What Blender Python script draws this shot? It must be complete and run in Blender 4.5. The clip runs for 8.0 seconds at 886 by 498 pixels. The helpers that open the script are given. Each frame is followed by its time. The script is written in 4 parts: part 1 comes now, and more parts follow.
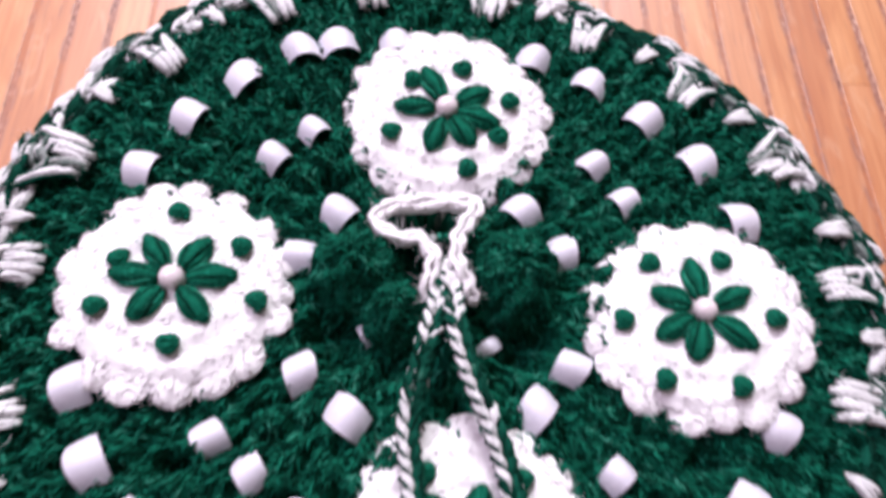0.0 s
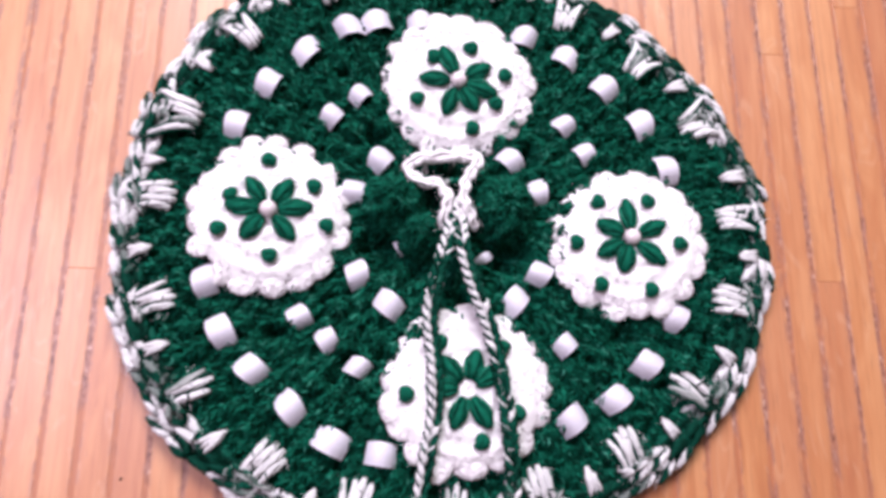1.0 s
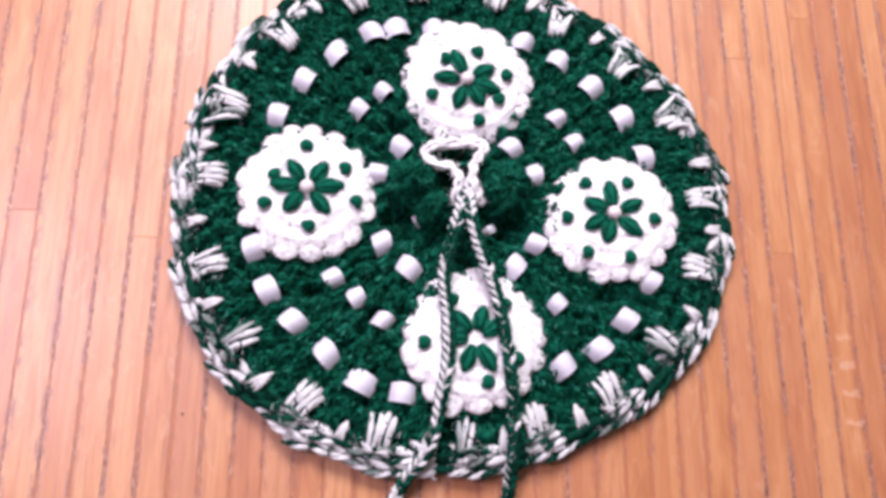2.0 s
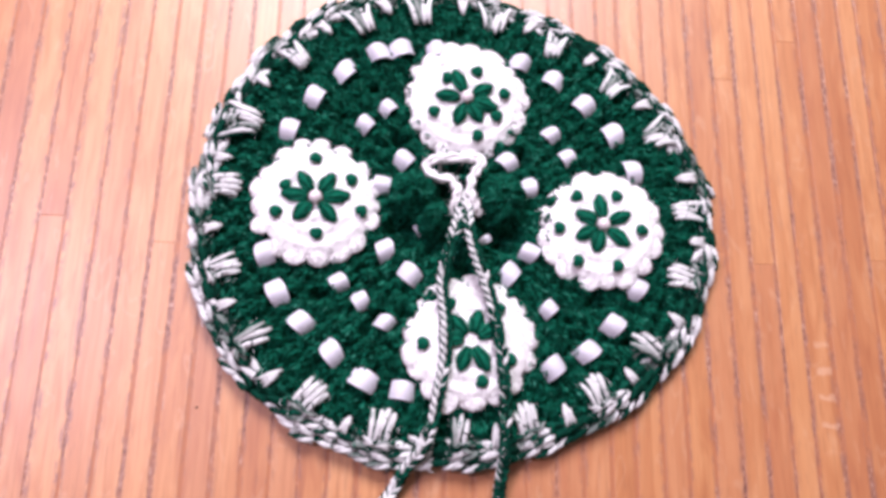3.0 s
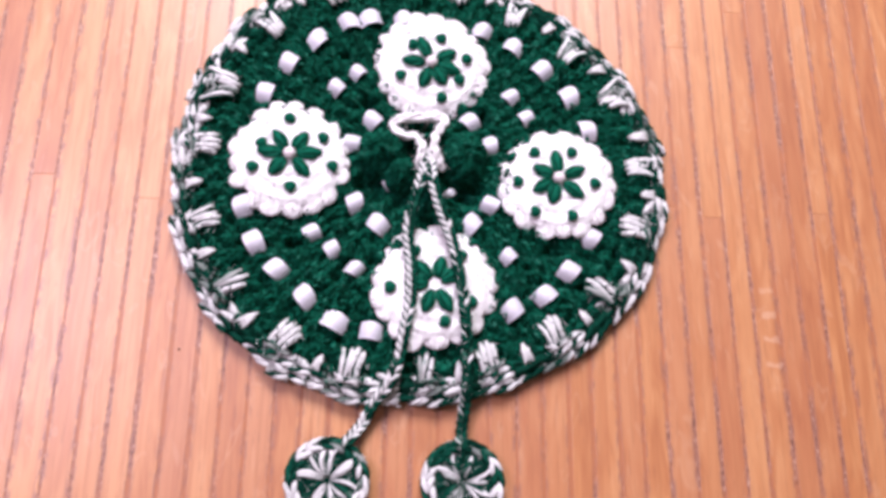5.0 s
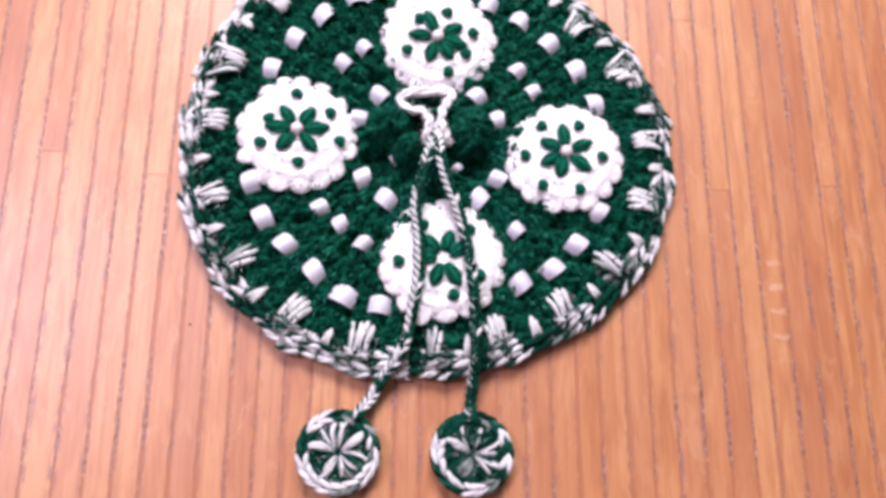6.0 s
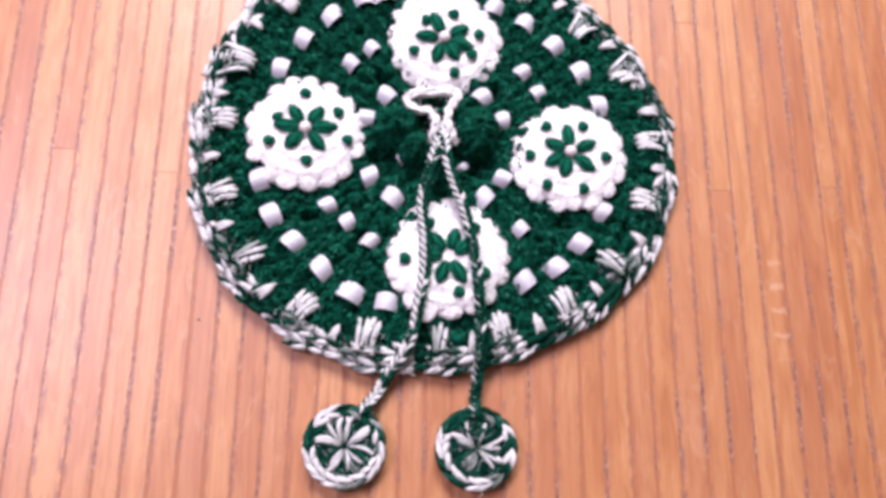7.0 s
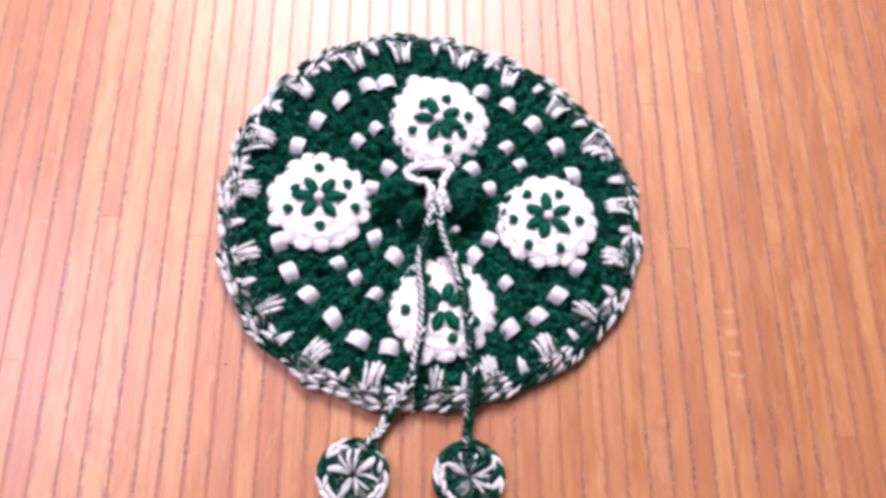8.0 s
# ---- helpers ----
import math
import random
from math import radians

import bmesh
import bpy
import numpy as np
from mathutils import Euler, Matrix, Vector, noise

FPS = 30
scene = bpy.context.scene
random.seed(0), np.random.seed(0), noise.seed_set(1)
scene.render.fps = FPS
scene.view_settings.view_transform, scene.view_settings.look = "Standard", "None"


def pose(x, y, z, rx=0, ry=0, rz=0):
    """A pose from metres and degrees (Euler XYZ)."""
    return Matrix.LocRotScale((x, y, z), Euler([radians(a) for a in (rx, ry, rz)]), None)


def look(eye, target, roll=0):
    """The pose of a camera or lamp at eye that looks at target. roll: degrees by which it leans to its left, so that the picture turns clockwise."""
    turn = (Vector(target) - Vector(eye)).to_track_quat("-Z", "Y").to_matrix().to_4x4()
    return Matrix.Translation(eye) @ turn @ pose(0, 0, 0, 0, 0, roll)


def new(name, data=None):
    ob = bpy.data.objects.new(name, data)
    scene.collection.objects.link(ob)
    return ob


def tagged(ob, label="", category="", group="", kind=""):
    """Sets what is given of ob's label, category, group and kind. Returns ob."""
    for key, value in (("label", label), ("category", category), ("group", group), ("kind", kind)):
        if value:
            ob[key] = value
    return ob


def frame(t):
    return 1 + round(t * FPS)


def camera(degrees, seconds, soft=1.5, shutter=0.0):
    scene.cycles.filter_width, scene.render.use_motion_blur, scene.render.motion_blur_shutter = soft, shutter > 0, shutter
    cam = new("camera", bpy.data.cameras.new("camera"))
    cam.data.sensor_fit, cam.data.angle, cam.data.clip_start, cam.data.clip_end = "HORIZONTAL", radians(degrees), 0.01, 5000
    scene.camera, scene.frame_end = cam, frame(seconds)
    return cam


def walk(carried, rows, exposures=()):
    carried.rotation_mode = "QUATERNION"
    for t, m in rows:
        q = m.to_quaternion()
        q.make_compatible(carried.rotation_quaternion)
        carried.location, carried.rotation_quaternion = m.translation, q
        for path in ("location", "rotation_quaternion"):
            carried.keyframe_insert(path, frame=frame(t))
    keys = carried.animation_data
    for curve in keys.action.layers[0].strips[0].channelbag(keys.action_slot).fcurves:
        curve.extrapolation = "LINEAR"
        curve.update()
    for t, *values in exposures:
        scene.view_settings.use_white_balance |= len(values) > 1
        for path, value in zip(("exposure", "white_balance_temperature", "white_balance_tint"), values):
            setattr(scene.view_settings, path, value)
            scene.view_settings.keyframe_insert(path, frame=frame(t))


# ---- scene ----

# ---------------------------------------------------------------- camera
cam = camera(60.0, 8.0, soft=3.6, shutter=0.5)
# seconds, eye and target in decimetres (origin on the table under the pouch), roll
PATH = [
    (0.0, (-0.101, -0.582, 1.777), (0.017, 0.302, -0.013), 7.83),
    (0.5, (-0.139, -0.620, 2.116), (0.006, -0.014, 0.216), 12.22),
    (1.0, (-0.227, -0.642, 2.588), (-0.071, -0.126, 0.662), 17.77),
    (1.5, (-0.355, -0.779, 2.847), (-0.161, -0.268, 0.923), 21.65),
    (3.0, (-0.331, -0.909, 3.187), (-0.166, -0.377, 1.267), 19.07),
    (3.5, (-0.265, -0.987, 3.264), (-0.110, -0.434, 1.349), 17.67),
    (4.0, (-0.250, -1.016, 3.299), (-0.076, -0.468, 1.384), 18.99),
    (4.5, (-0.236, -1.078, 3.382), (-0.067, -0.535, 1.464), 18.86),
    (5.0, (-0.203, -1.214, 3.347), (-0.032, -0.656, 1.434), 18.35),
    (6.5, (-0.231, -1.263, 3.348), (-0.075, -0.763, 1.418), 18.17),
    (7.0, (-0.247, -1.287, 3.388), (-0.086, -0.766, 1.464), 18.40),
    (7.5, (-0.268, -1.339, 3.670), (-0.108, -0.746, 1.767), 16.18),
    (8.0, (-0.281, -1.448, 3.878), (-0.116, -0.784, 1.998), 14.93),
]
walk(cam, [(t, look(Vector(e) / 10, Vector(g) / 10, roll)) for t, e, g, roll in PATH], [(0.0, 0.02), (1.5, 0.03), (3.5, 0.08), (8.0, 0.07)])

# ---------------------------------------------------------------- light
world = bpy.data.worlds.new("sky")
scene.world = world
world.use_nodes = True
_nt = world.node_tree
_sky = _nt.nodes.new("ShaderNodeTexSky")
_sky.sky_type, _sky.sun_disc = "NISHITA", False
_sky.sun_elevation, _sky.sun_rotation = radians(40), radians(-20)
_nt.nodes["Background"].inputs["Strength"].default_value = 0.1
_nt.links.new(_sky.outputs["Color"], _nt.nodes["Background"].inputs["Color"])


def area_lamp(name, eye, target, sx, sy, watts, colour):
    data = bpy.data.lights.new(name, "AREA")
    data.shape, data.size, data.size_y, data.energy, data.color = "RECTANGLE", sx, sy, watts, colour
    ob = new(name, data)
    ob.matrix_world = look(eye, target)
    return ob


area_lamp("window_light", (-0.03, 1.10, 1.30), (0.0, 0.0, 0.1), 0.8, 0.7, 41, (0.98, 0.95, 1.04))
area_lamp("ceiling_light", (-1.0, 0.26, 1.68), (-1.0, 0.26, 0.0), 0.55, 0.55, 21, (1.02, 0.84, 1.14))


# ---------------------------------------------------------------- materials
def material(name, rough=0.6, metal=0.0):
    m = bpy.data.materials.new(name)
    m.use_nodes = True
    b = m.node_tree.nodes["Principled BSDF"]
    b.inputs["Roughness"].default_value = rough
    b.inputs["Metallic"].default_value = metal
    return m, m.node_tree, b


def link(nt, a, b):
    nt.links.new(a, b)


def node(nt, kind, **values):
    n = nt.nodes.new(kind)
    for key, value in values.items():
        n.inputs[key].default_value = value
    return n


def maths(nt, op, a, b=None):
    n = nt.nodes.new("ShaderNodeMath")
    n.operation = op
    for i, v in enumerate((a, b)):
        if v is None:
            continue
        if isinstance(v, (int, float)):
            n.inputs[i].default_value = v
        else:
            link(nt, v, n.inputs[i])
    return n.outputs[0]


def ramp(nt, fac, stops):
    n = nt.nodes.new("ShaderNodeValToRGB")
    while len(n.color_ramp.elements) < len(stops):
        n.color_ramp.elements.new(0.5)
    for e, (p, c) in zip(n.color_ramp.elements, stops):
        e.position, e.color = p, (*c, 1)
    link(nt, fac, n.inputs[0])
    return n.outputs[0]


def mixed(nt, fac, a, b, blend="MIX"):
    n = nt.nodes.new("ShaderNodeMix")
    n.data_type, n.blend_type = "RGBA", blend
    for i, v in ((0, fac), (6, a), (7, b)):
        if isinstance(v, (int, float)):
            n.inputs[i].default_value = v
        elif isinstance(v, tuple):
            n.inputs[i].default_value = (*v, 1)
        else:
            link(nt, v, n.inputs[i])
    return n.outputs[2]


def yarn_material(name, dark, light, sheen, tint, spread=0.3, glint=None, relief=0.55):
    """Plied wool: the twist runs round the strand, fine fibres lie over it."""
    m, nt, b = material(name, 0.85)
    glint = glint or light
    tc = nt.nodes.new("ShaderNodeTexCoord")
    uv = nt.nodes.new("ShaderNodeSeparateXYZ")
    link(nt, tc.outputs["UV"], uv.inputs[0])
    turn = maths(nt, "ADD", maths(nt, "MULTIPLY", uv.outputs[0], 2.1), maths(nt, "MULTIPLY", uv.outputs[1], 12.566))
    ply = maths(nt, "ABSOLUTE", maths(nt, "SINE", turn))
    fine = node(nt, "ShaderNodeTexNoise", Scale=2600.0, Detail=3.0, Roughness=0.7)
    link(nt, tc.outputs["Object"], fine.inputs["Vector"])
    broad = node(nt, "ShaderNodeTexNoise", Scale=210.0, Detail=3.0)
    link(nt, tc.outputs["Object"], broad.inputs["Vector"])
    island = nt.nodes.new("ShaderNodeNewGeometry")
    tone = maths(nt, "ADD", maths(nt, "MULTIPLY", broad.outputs[0], 0.95 - spread * 0.8), maths(nt, "MULTIPLY", island.outputs["Random Per Island"], spread))
    col = ramp(nt, tone, [(0.25, dark), (0.80, light), (0.95, glint)])
    col = mixed(nt, maths(nt, "MULTIPLY", fine.outputs[0], 0.35), col, tint, "MULTIPLY")
    link(nt, col, b.inputs["Base Color"])
    height = maths(nt, "ADD", maths(nt, "MULTIPLY", ply, 0.6), maths(nt, "MULTIPLY", fine.outputs[0], 0.7))
    bump = node(nt, "ShaderNodeBump", Strength=relief, Distance=0.0006)
    link(nt, height, bump.inputs["Height"])
    link(nt, bump.outputs[0], b.inputs["Normal"])
    b.inputs["Sheen Weight"].default_value = sheen
    b.inputs["Sheen Roughness"].default_value = 0.5
    b.inputs["Specular IOR Level"].default_value = 0.06
    return m


GREEN = yarn_material("green_wool", (0.0010, 0.026, 0.0150), (0.008, 0.178, 0.106), 0.0, (0.42, 0.61, 0.54), 0.66, (0.08, 0.37, 0.26))
WHITE = yarn_material("white_wool", (0.84, 0.81, 0.82), (0.92, 0.89, 0.90), 0.0, (0.95, 0.92, 0.93), 0.15, None, 0.30)
GREY = yarn_material("mottled_wool", (0.02, 0.07, 0.05), (0.46, 0.46, 0.45), 0.0, (0.5, 0.62, 0.57), 0.6)
DEEP = yarn_material("dark_green_wool", (0.0010, 0.016, 0.010), (0.006, 0.092, 0.058), 0.0, (0.4, 0.6, 0.54), 0.6, (0.10, 0.24, 0.18))
WOOL = yarn_material("undyed_wool", (0.64, 0.63, 0.63), (0.90, 0.87, 0.88), 0.0, (0.78, 0.79, 0.78), 0.35, None, 0.5)


def satin_material():
    m, nt, b = material("white_satin", 0.32)
    tc = nt.nodes.new("ShaderNodeTexCoord")
    uv = nt.nodes.new("ShaderNodeSeparateXYZ")
    link(nt, tc.outputs["UV"], uv.inputs[0])
    n = node(nt, "ShaderNodeTexNoise", Scale=900.0, Detail=2.0)
    link(nt, tc.outputs["Object"], n.inputs["Vector"])
    rib = maths(nt, "SINE", maths(nt, "MULTIPLY", uv.outputs[1], 150.0))
    bump = node(nt, "ShaderNodeBump", Strength=0.12, Distance=0.0002)
    link(nt, maths(nt, "ADD", rib, n.outputs[0]), bump.inputs["Height"])
    link(nt, bump.outputs[0], b.inputs["Normal"])
    link(nt, ramp(nt, n.outputs[0], [(0.2, (0.66, 0.63, 0.71)), (0.8, (0.74, 0.71, 0.78))]), b.inputs["Base Color"])
    b.inputs["Anisotropic"].default_value = 0.5
    return m


SATIN = satin_material()


def pearl_material():
    m, nt, b = material("pearl", 0.22)
    tc = nt.nodes.new("ShaderNodeTexCoord")
    n = node(nt, "ShaderNodeTexNoise", Scale=500.0, Detail=1.0)
    link(nt, tc.outputs["Object"], n.inputs["Vector"])
    link(nt, ramp(nt, n.outputs[0], [(0.2, (0.70, 0.60, 0.62)), (0.8, (0.82, 0.74, 0.76))]), b.inputs["Base Color"])
    b.inputs["Coat Weight"].default_value = 0.6
    b.inputs["Coat Roughness"].default_value = 0.12
    return m


PEARL = pearl_material()


def wood_material(name, ripple=False):
    """Orange-brown varnished slats: long grain, dark pores, pale ray flecks; each slat has its own tone."""
    m, nt, b = material(name, 0.34)
    tc = nt.nodes.new("ShaderNodeTexCoord")
    info = nt.nodes.new("ShaderNodeObjectInfo")
    shift = nt.nodes.new("ShaderNodeVectorMath")
    shift.operation = "MULTIPLY_ADD"
    both = nt.nodes.new("ShaderNodeCombineXYZ")
    for i in range(3):
        link(nt, info.outputs["Random"], both.inputs[i])
    link(nt, both.outputs[0], shift.inputs[0])
    shift.inputs[1].default_value = (37.0, 91.0, 13.0)
    link(nt, tc.outputs["Object"], shift.inputs[2])
    long = nt.nodes.new("ShaderNodeMapping")
    long.inputs["Scale"].default_value = (520.0, 16.0, 60.0)
    link(nt, shift.outputs[0], long.inputs["Vector"])
    grain = node(nt, "ShaderNodeTexNoise", Scale=1.0, Detail=4.0, Roughness=0.6, Distortion=0.4)
    link(nt, long.outputs[0], grain.inputs["Vector"])
    patch_map = nt.nodes.new("ShaderNodeMapping")
    patch_map.inputs["Scale"].default_value = (150.0, 22.0, 30.0)
    link(nt, shift.outputs[0], patch_map.inputs["Vector"])
    patch = node(nt, "ShaderNodeTexNoise", Scale=1.0, Detail=2.0, Distortion=1.2)
    link(nt, patch_map.outputs[0], patch.inputs["Vector"])
    fleck_map = nt.nodes.new("ShaderNodeMapping")
    fleck_map.inputs["Scale"].default_value = (75.0, 22.0, 30.0)
    fleck_map.inputs["Rotation"].default_value = (0, 0, 0.7)
    link(nt, shift.outputs[0], fleck_map.inputs["Vector"])
    fleck = node(nt, "ShaderNodeTexNoise", Scale=1.0, Detail=1.0, Distortion=2.5)
    link(nt, fleck_map.outputs[0], fleck.inputs["Vector"])
    tone = maths(nt, "ADD", maths(nt, "ADD", 0.04, maths(nt, "MULTIPLY", info.outputs["Random"], 0.32)), maths(nt, "ADD", maths(nt, "MULTIPLY", grain.outputs[0], 0.40), maths(nt, "SUBTRACT", maths(nt, "MULTIPLY", patch.outputs[0], 1.15), 0.35)))
    col = ramp(nt, tone, [(0.22, (0.40, 0.140, 0.053)), (0.45, (0.485, 0.190, 0.073)), (0.62, (0.54, 0.230, 0.091)), (0.85, (0.61, 0.288, 0.124))])
    blush = maths(nt, "FRACT", maths(nt, "MULTIPLY", info.outputs["Random"], 7.31))
    col = mixed(nt, maths(nt, "MULTIPLY", blush, 0.5), col, (0.40, 0.135, 0.072))
    pale = ramp(nt, fleck.outputs[0], [(0.63, (0, 0, 0)), (0.68, (1, 1, 1)), (0.71, (0, 0, 0))])
    col = mixed(nt, maths(nt, "MULTIPLY", pale, 0.26), col, (0.66, 0.40, 0.25))
    # dark pores in short dashes
    pore_map = nt.nodes.new("ShaderNodeMapping")
    pore_map.inputs["Scale"].default_value = (1500.0, 90.0, 60.0)
    link(nt, shift.outputs[0], pore_map.inputs["Vector"])
    pore = node(nt, "ShaderNodeTexNoise", Scale=1.0, Detail=2.0)
    link(nt, pore_map.outputs[0], pore.inputs["Vector"])
    dash = ramp(nt, pore.outputs[0], [(0.30, (1, 1, 1)), (0.37, (0, 0, 0))])
    col = mixed(nt, maths(nt, "MULTIPLY", dash, 0.34), col, (0.22, 0.09, 0.05))
    # worn, stained borders of the slat
    at = nt.nodes.new("ShaderNodeSeparateXYZ")
    link(nt, tc.outputs["Object"], at.inputs[0])
    border = nt.nodes.new("ShaderNodeMapRange")
    border.interpolation_type = "SMOOTHSTEP"
    border.inputs["From Min"].default_value, border.inputs["From Max"].default_value = 0.0034, 0.0051
    link(nt, maths(nt, "ABSOLUTE", at.outputs[0]), border.inputs["Value"])
    stain_map = nt.nodes.new("ShaderNodeMapping")
    stain_map.inputs["Scale"].default_value = (420.0, 150.0, 30.0)
    link(nt, shift.outputs[0], stain_map.inputs["Vector"])
    stain = node(nt, "ShaderNodeTexNoise", Scale=1.0, Detail=4.0, Roughness=0.7)
    link(nt, stain_map.outputs[0], stain.inputs["Vector"])
    worn = ramp(nt, stain.outputs[0], [(0.44, (0, 0, 0)), (0.58, (1, 1, 1))])
    col = mixed(nt, maths(nt, "MULTIPLY", maths(nt, "MULTIPLY", border.outputs[0], worn), 0.8), col, (0.27, 0.115, 0.085))
    if ripple:
        # pale ray flecks that lie across one slat like rungs
        wob = node(nt, "ShaderNodeTexNoise", Scale=180.0, Detail=2.0)
        link(nt, tc.outputs["Object"], wob.inputs["Vector"])
        run = maths(nt, "ADD", at.outputs[1], maths(nt, "MULTIPLY", wob.outputs[0], 0.006))
        rung = maths(nt, "SINE", maths(nt, "MULTIPLY", run, 6.2832 / 0.0115))
        rung = ramp(nt, rung, [(0.72, (0, 0, 0)), (0.95, (1, 1, 1))])
        inside = nt.nodes.new("ShaderNodeMapRange")
        inside.interpolation_type = "SMOOTHSTEP"
        inside.inputs["From Min"].default_value, inside.inputs["From Max"].default_value = 0.027, 0.019
        link(nt, maths(nt, "ABSOLUTE", maths(nt, "ADD", at.outputs[1], 0.010)), inside.inputs["Value"])
        across = nt.nodes.new("ShaderNodeMapRange")
        across.interpolation_type = "SMOOTHSTEP"
        across.inputs["From Min"].default_value, across.inputs["From Max"].default_value = 0.0046, 0.0034
        link(nt, maths(nt, "ABSOLUTE", maths(nt, "SUBTRACT", at.outputs[0], 0.002)), across.inputs["Value"])
        col = mixed(nt, maths(nt, "MULTIPLY", maths(nt, "MULTIPLY", rung, across.outputs[0]), maths(nt, "MULTIPLY", inside.outputs[0], 0.40)), col, (0.72, 0.46, 0.32))
    streak_map = nt.nodes.new("ShaderNodeMapping")
    streak_map.inputs["Scale"].default_value = (900.0, 7.0, 60.0)
    link(nt, shift.outputs[0], streak_map.inputs["Vector"])
    streak = node(nt, "ShaderNodeTexNoise", Scale=1.0, Detail=3.0, Roughness=0.6, Distortion=0.6)
    link(nt, streak_map.outputs[0], streak.inputs["Vector"])
    lines = ramp(nt, streak.outputs[0], [(0.50, (0, 0, 0)), (0.68, (1, 1, 1))])
    col = mixed(nt, maths(nt, "MULTIPLY", lines, 0.34), col, (0.34, 0.125, 0.05))
    link(nt, col, b.inputs["Base Color"])
    bump = node(nt, "ShaderNodeBump", Strength=0.12, Distance=0.0003)
    link(nt, maths(nt, "SUBTRACT", grain.outputs[0], dash), bump.inputs["Height"])
    link(nt, bump.outputs[0], b.inputs["Normal"])
    link(nt, maths(nt, "ADD", 0.34, maths(nt, "MULTIPLY", grain.outputs[0], 0.16)), b.inputs["Roughness"])
    b.inputs["Coat Weight"].default_value = 0.8
    b.inputs["Coat Roughness"].default_value = 0.40
    return m


WOOD = wood_material("varnished_wood")
RIPPLED = wood_material("rippled_wood", True)


def joint_material():
    """The filled joints between the slats: dark, gritty, with pale worn specks."""
    m, nt, b = material("joint_filler", 0.6)
    b.inputs["Specular IOR Level"].default_value = 0.2
    b.inputs["Coat Weight"].default_value = 0.8
    b.inputs["Coat Roughness"].default_value = 0.38
    tc = nt.nodes.new("ShaderNodeTexCoord")
    squeeze = nt.nodes.new("ShaderNodeMapping")
    squeeze.inputs["Scale"].default_value = (1.0, 0.45, 1.0)
    link(nt, tc.outputs["Object"], squeeze.inputs["Vector"])
    n = node(nt, "ShaderNodeTexNoise", Scale=900.0, Detail=3.0, Roughness=0.7)
    link(nt, squeeze.outputs[0], n.inputs["Vector"])
    far = node(nt, "ShaderNodeTexNoise", Scale=42.0, Detail=3.0)
    link(nt, tc.outputs["Object"], far.inputs["Vector"])
    col = ramp(nt, n.outputs[0], [(0.34, (0.12, 0.050, 0.036)), (0.45, (0.27, 0.118, 0.084)), (0.58, (0.36, 0.180, 0.128)), (0.68, (0.58, 0.38, 0.30))])
    col = mixed(nt, ramp(nt, far.outputs[0], [(0.40, (0.05, 0.05, 0.05)), (0.56, (0.95, 0.95, 0.95))]), col, (0.42, 0.155, 0.068))
    link(nt, col, b.inputs["Base Color"])
    bump = node(nt, "ShaderNodeBump", Strength=0.3, Distance=0.0003)
    link(nt, n.outputs[0], bump.inputs["Height"])
    link(nt, bump.outputs[0], b.inputs["Normal"])
    return m


JOINT = joint_material()


def plain_material(name, a, c, scale, rough):
    m, nt, b = material(name, rough)
    tc = nt.nodes.new("ShaderNodeTexCoord")
    n = node(nt, "ShaderNodeTexNoise", Scale=scale, Detail=4.0)
    link(nt, tc.outputs["Object"], n.inputs["Vector"])
    link(nt, ramp(nt, n.outputs[0], [(0.3, a), (0.7, c)]), b.inputs["Base Color"])
    return m


PLASTER = plain_material("wall_paint", (0.42, 0.38, 0.36), (0.48, 0.45, 0.42), 6.0, 0.8)
FLOORING = plain_material("floor_boards", (0.22, 0.14, 0.09), (0.32, 0.21, 0.14), 9.0, 0.5)


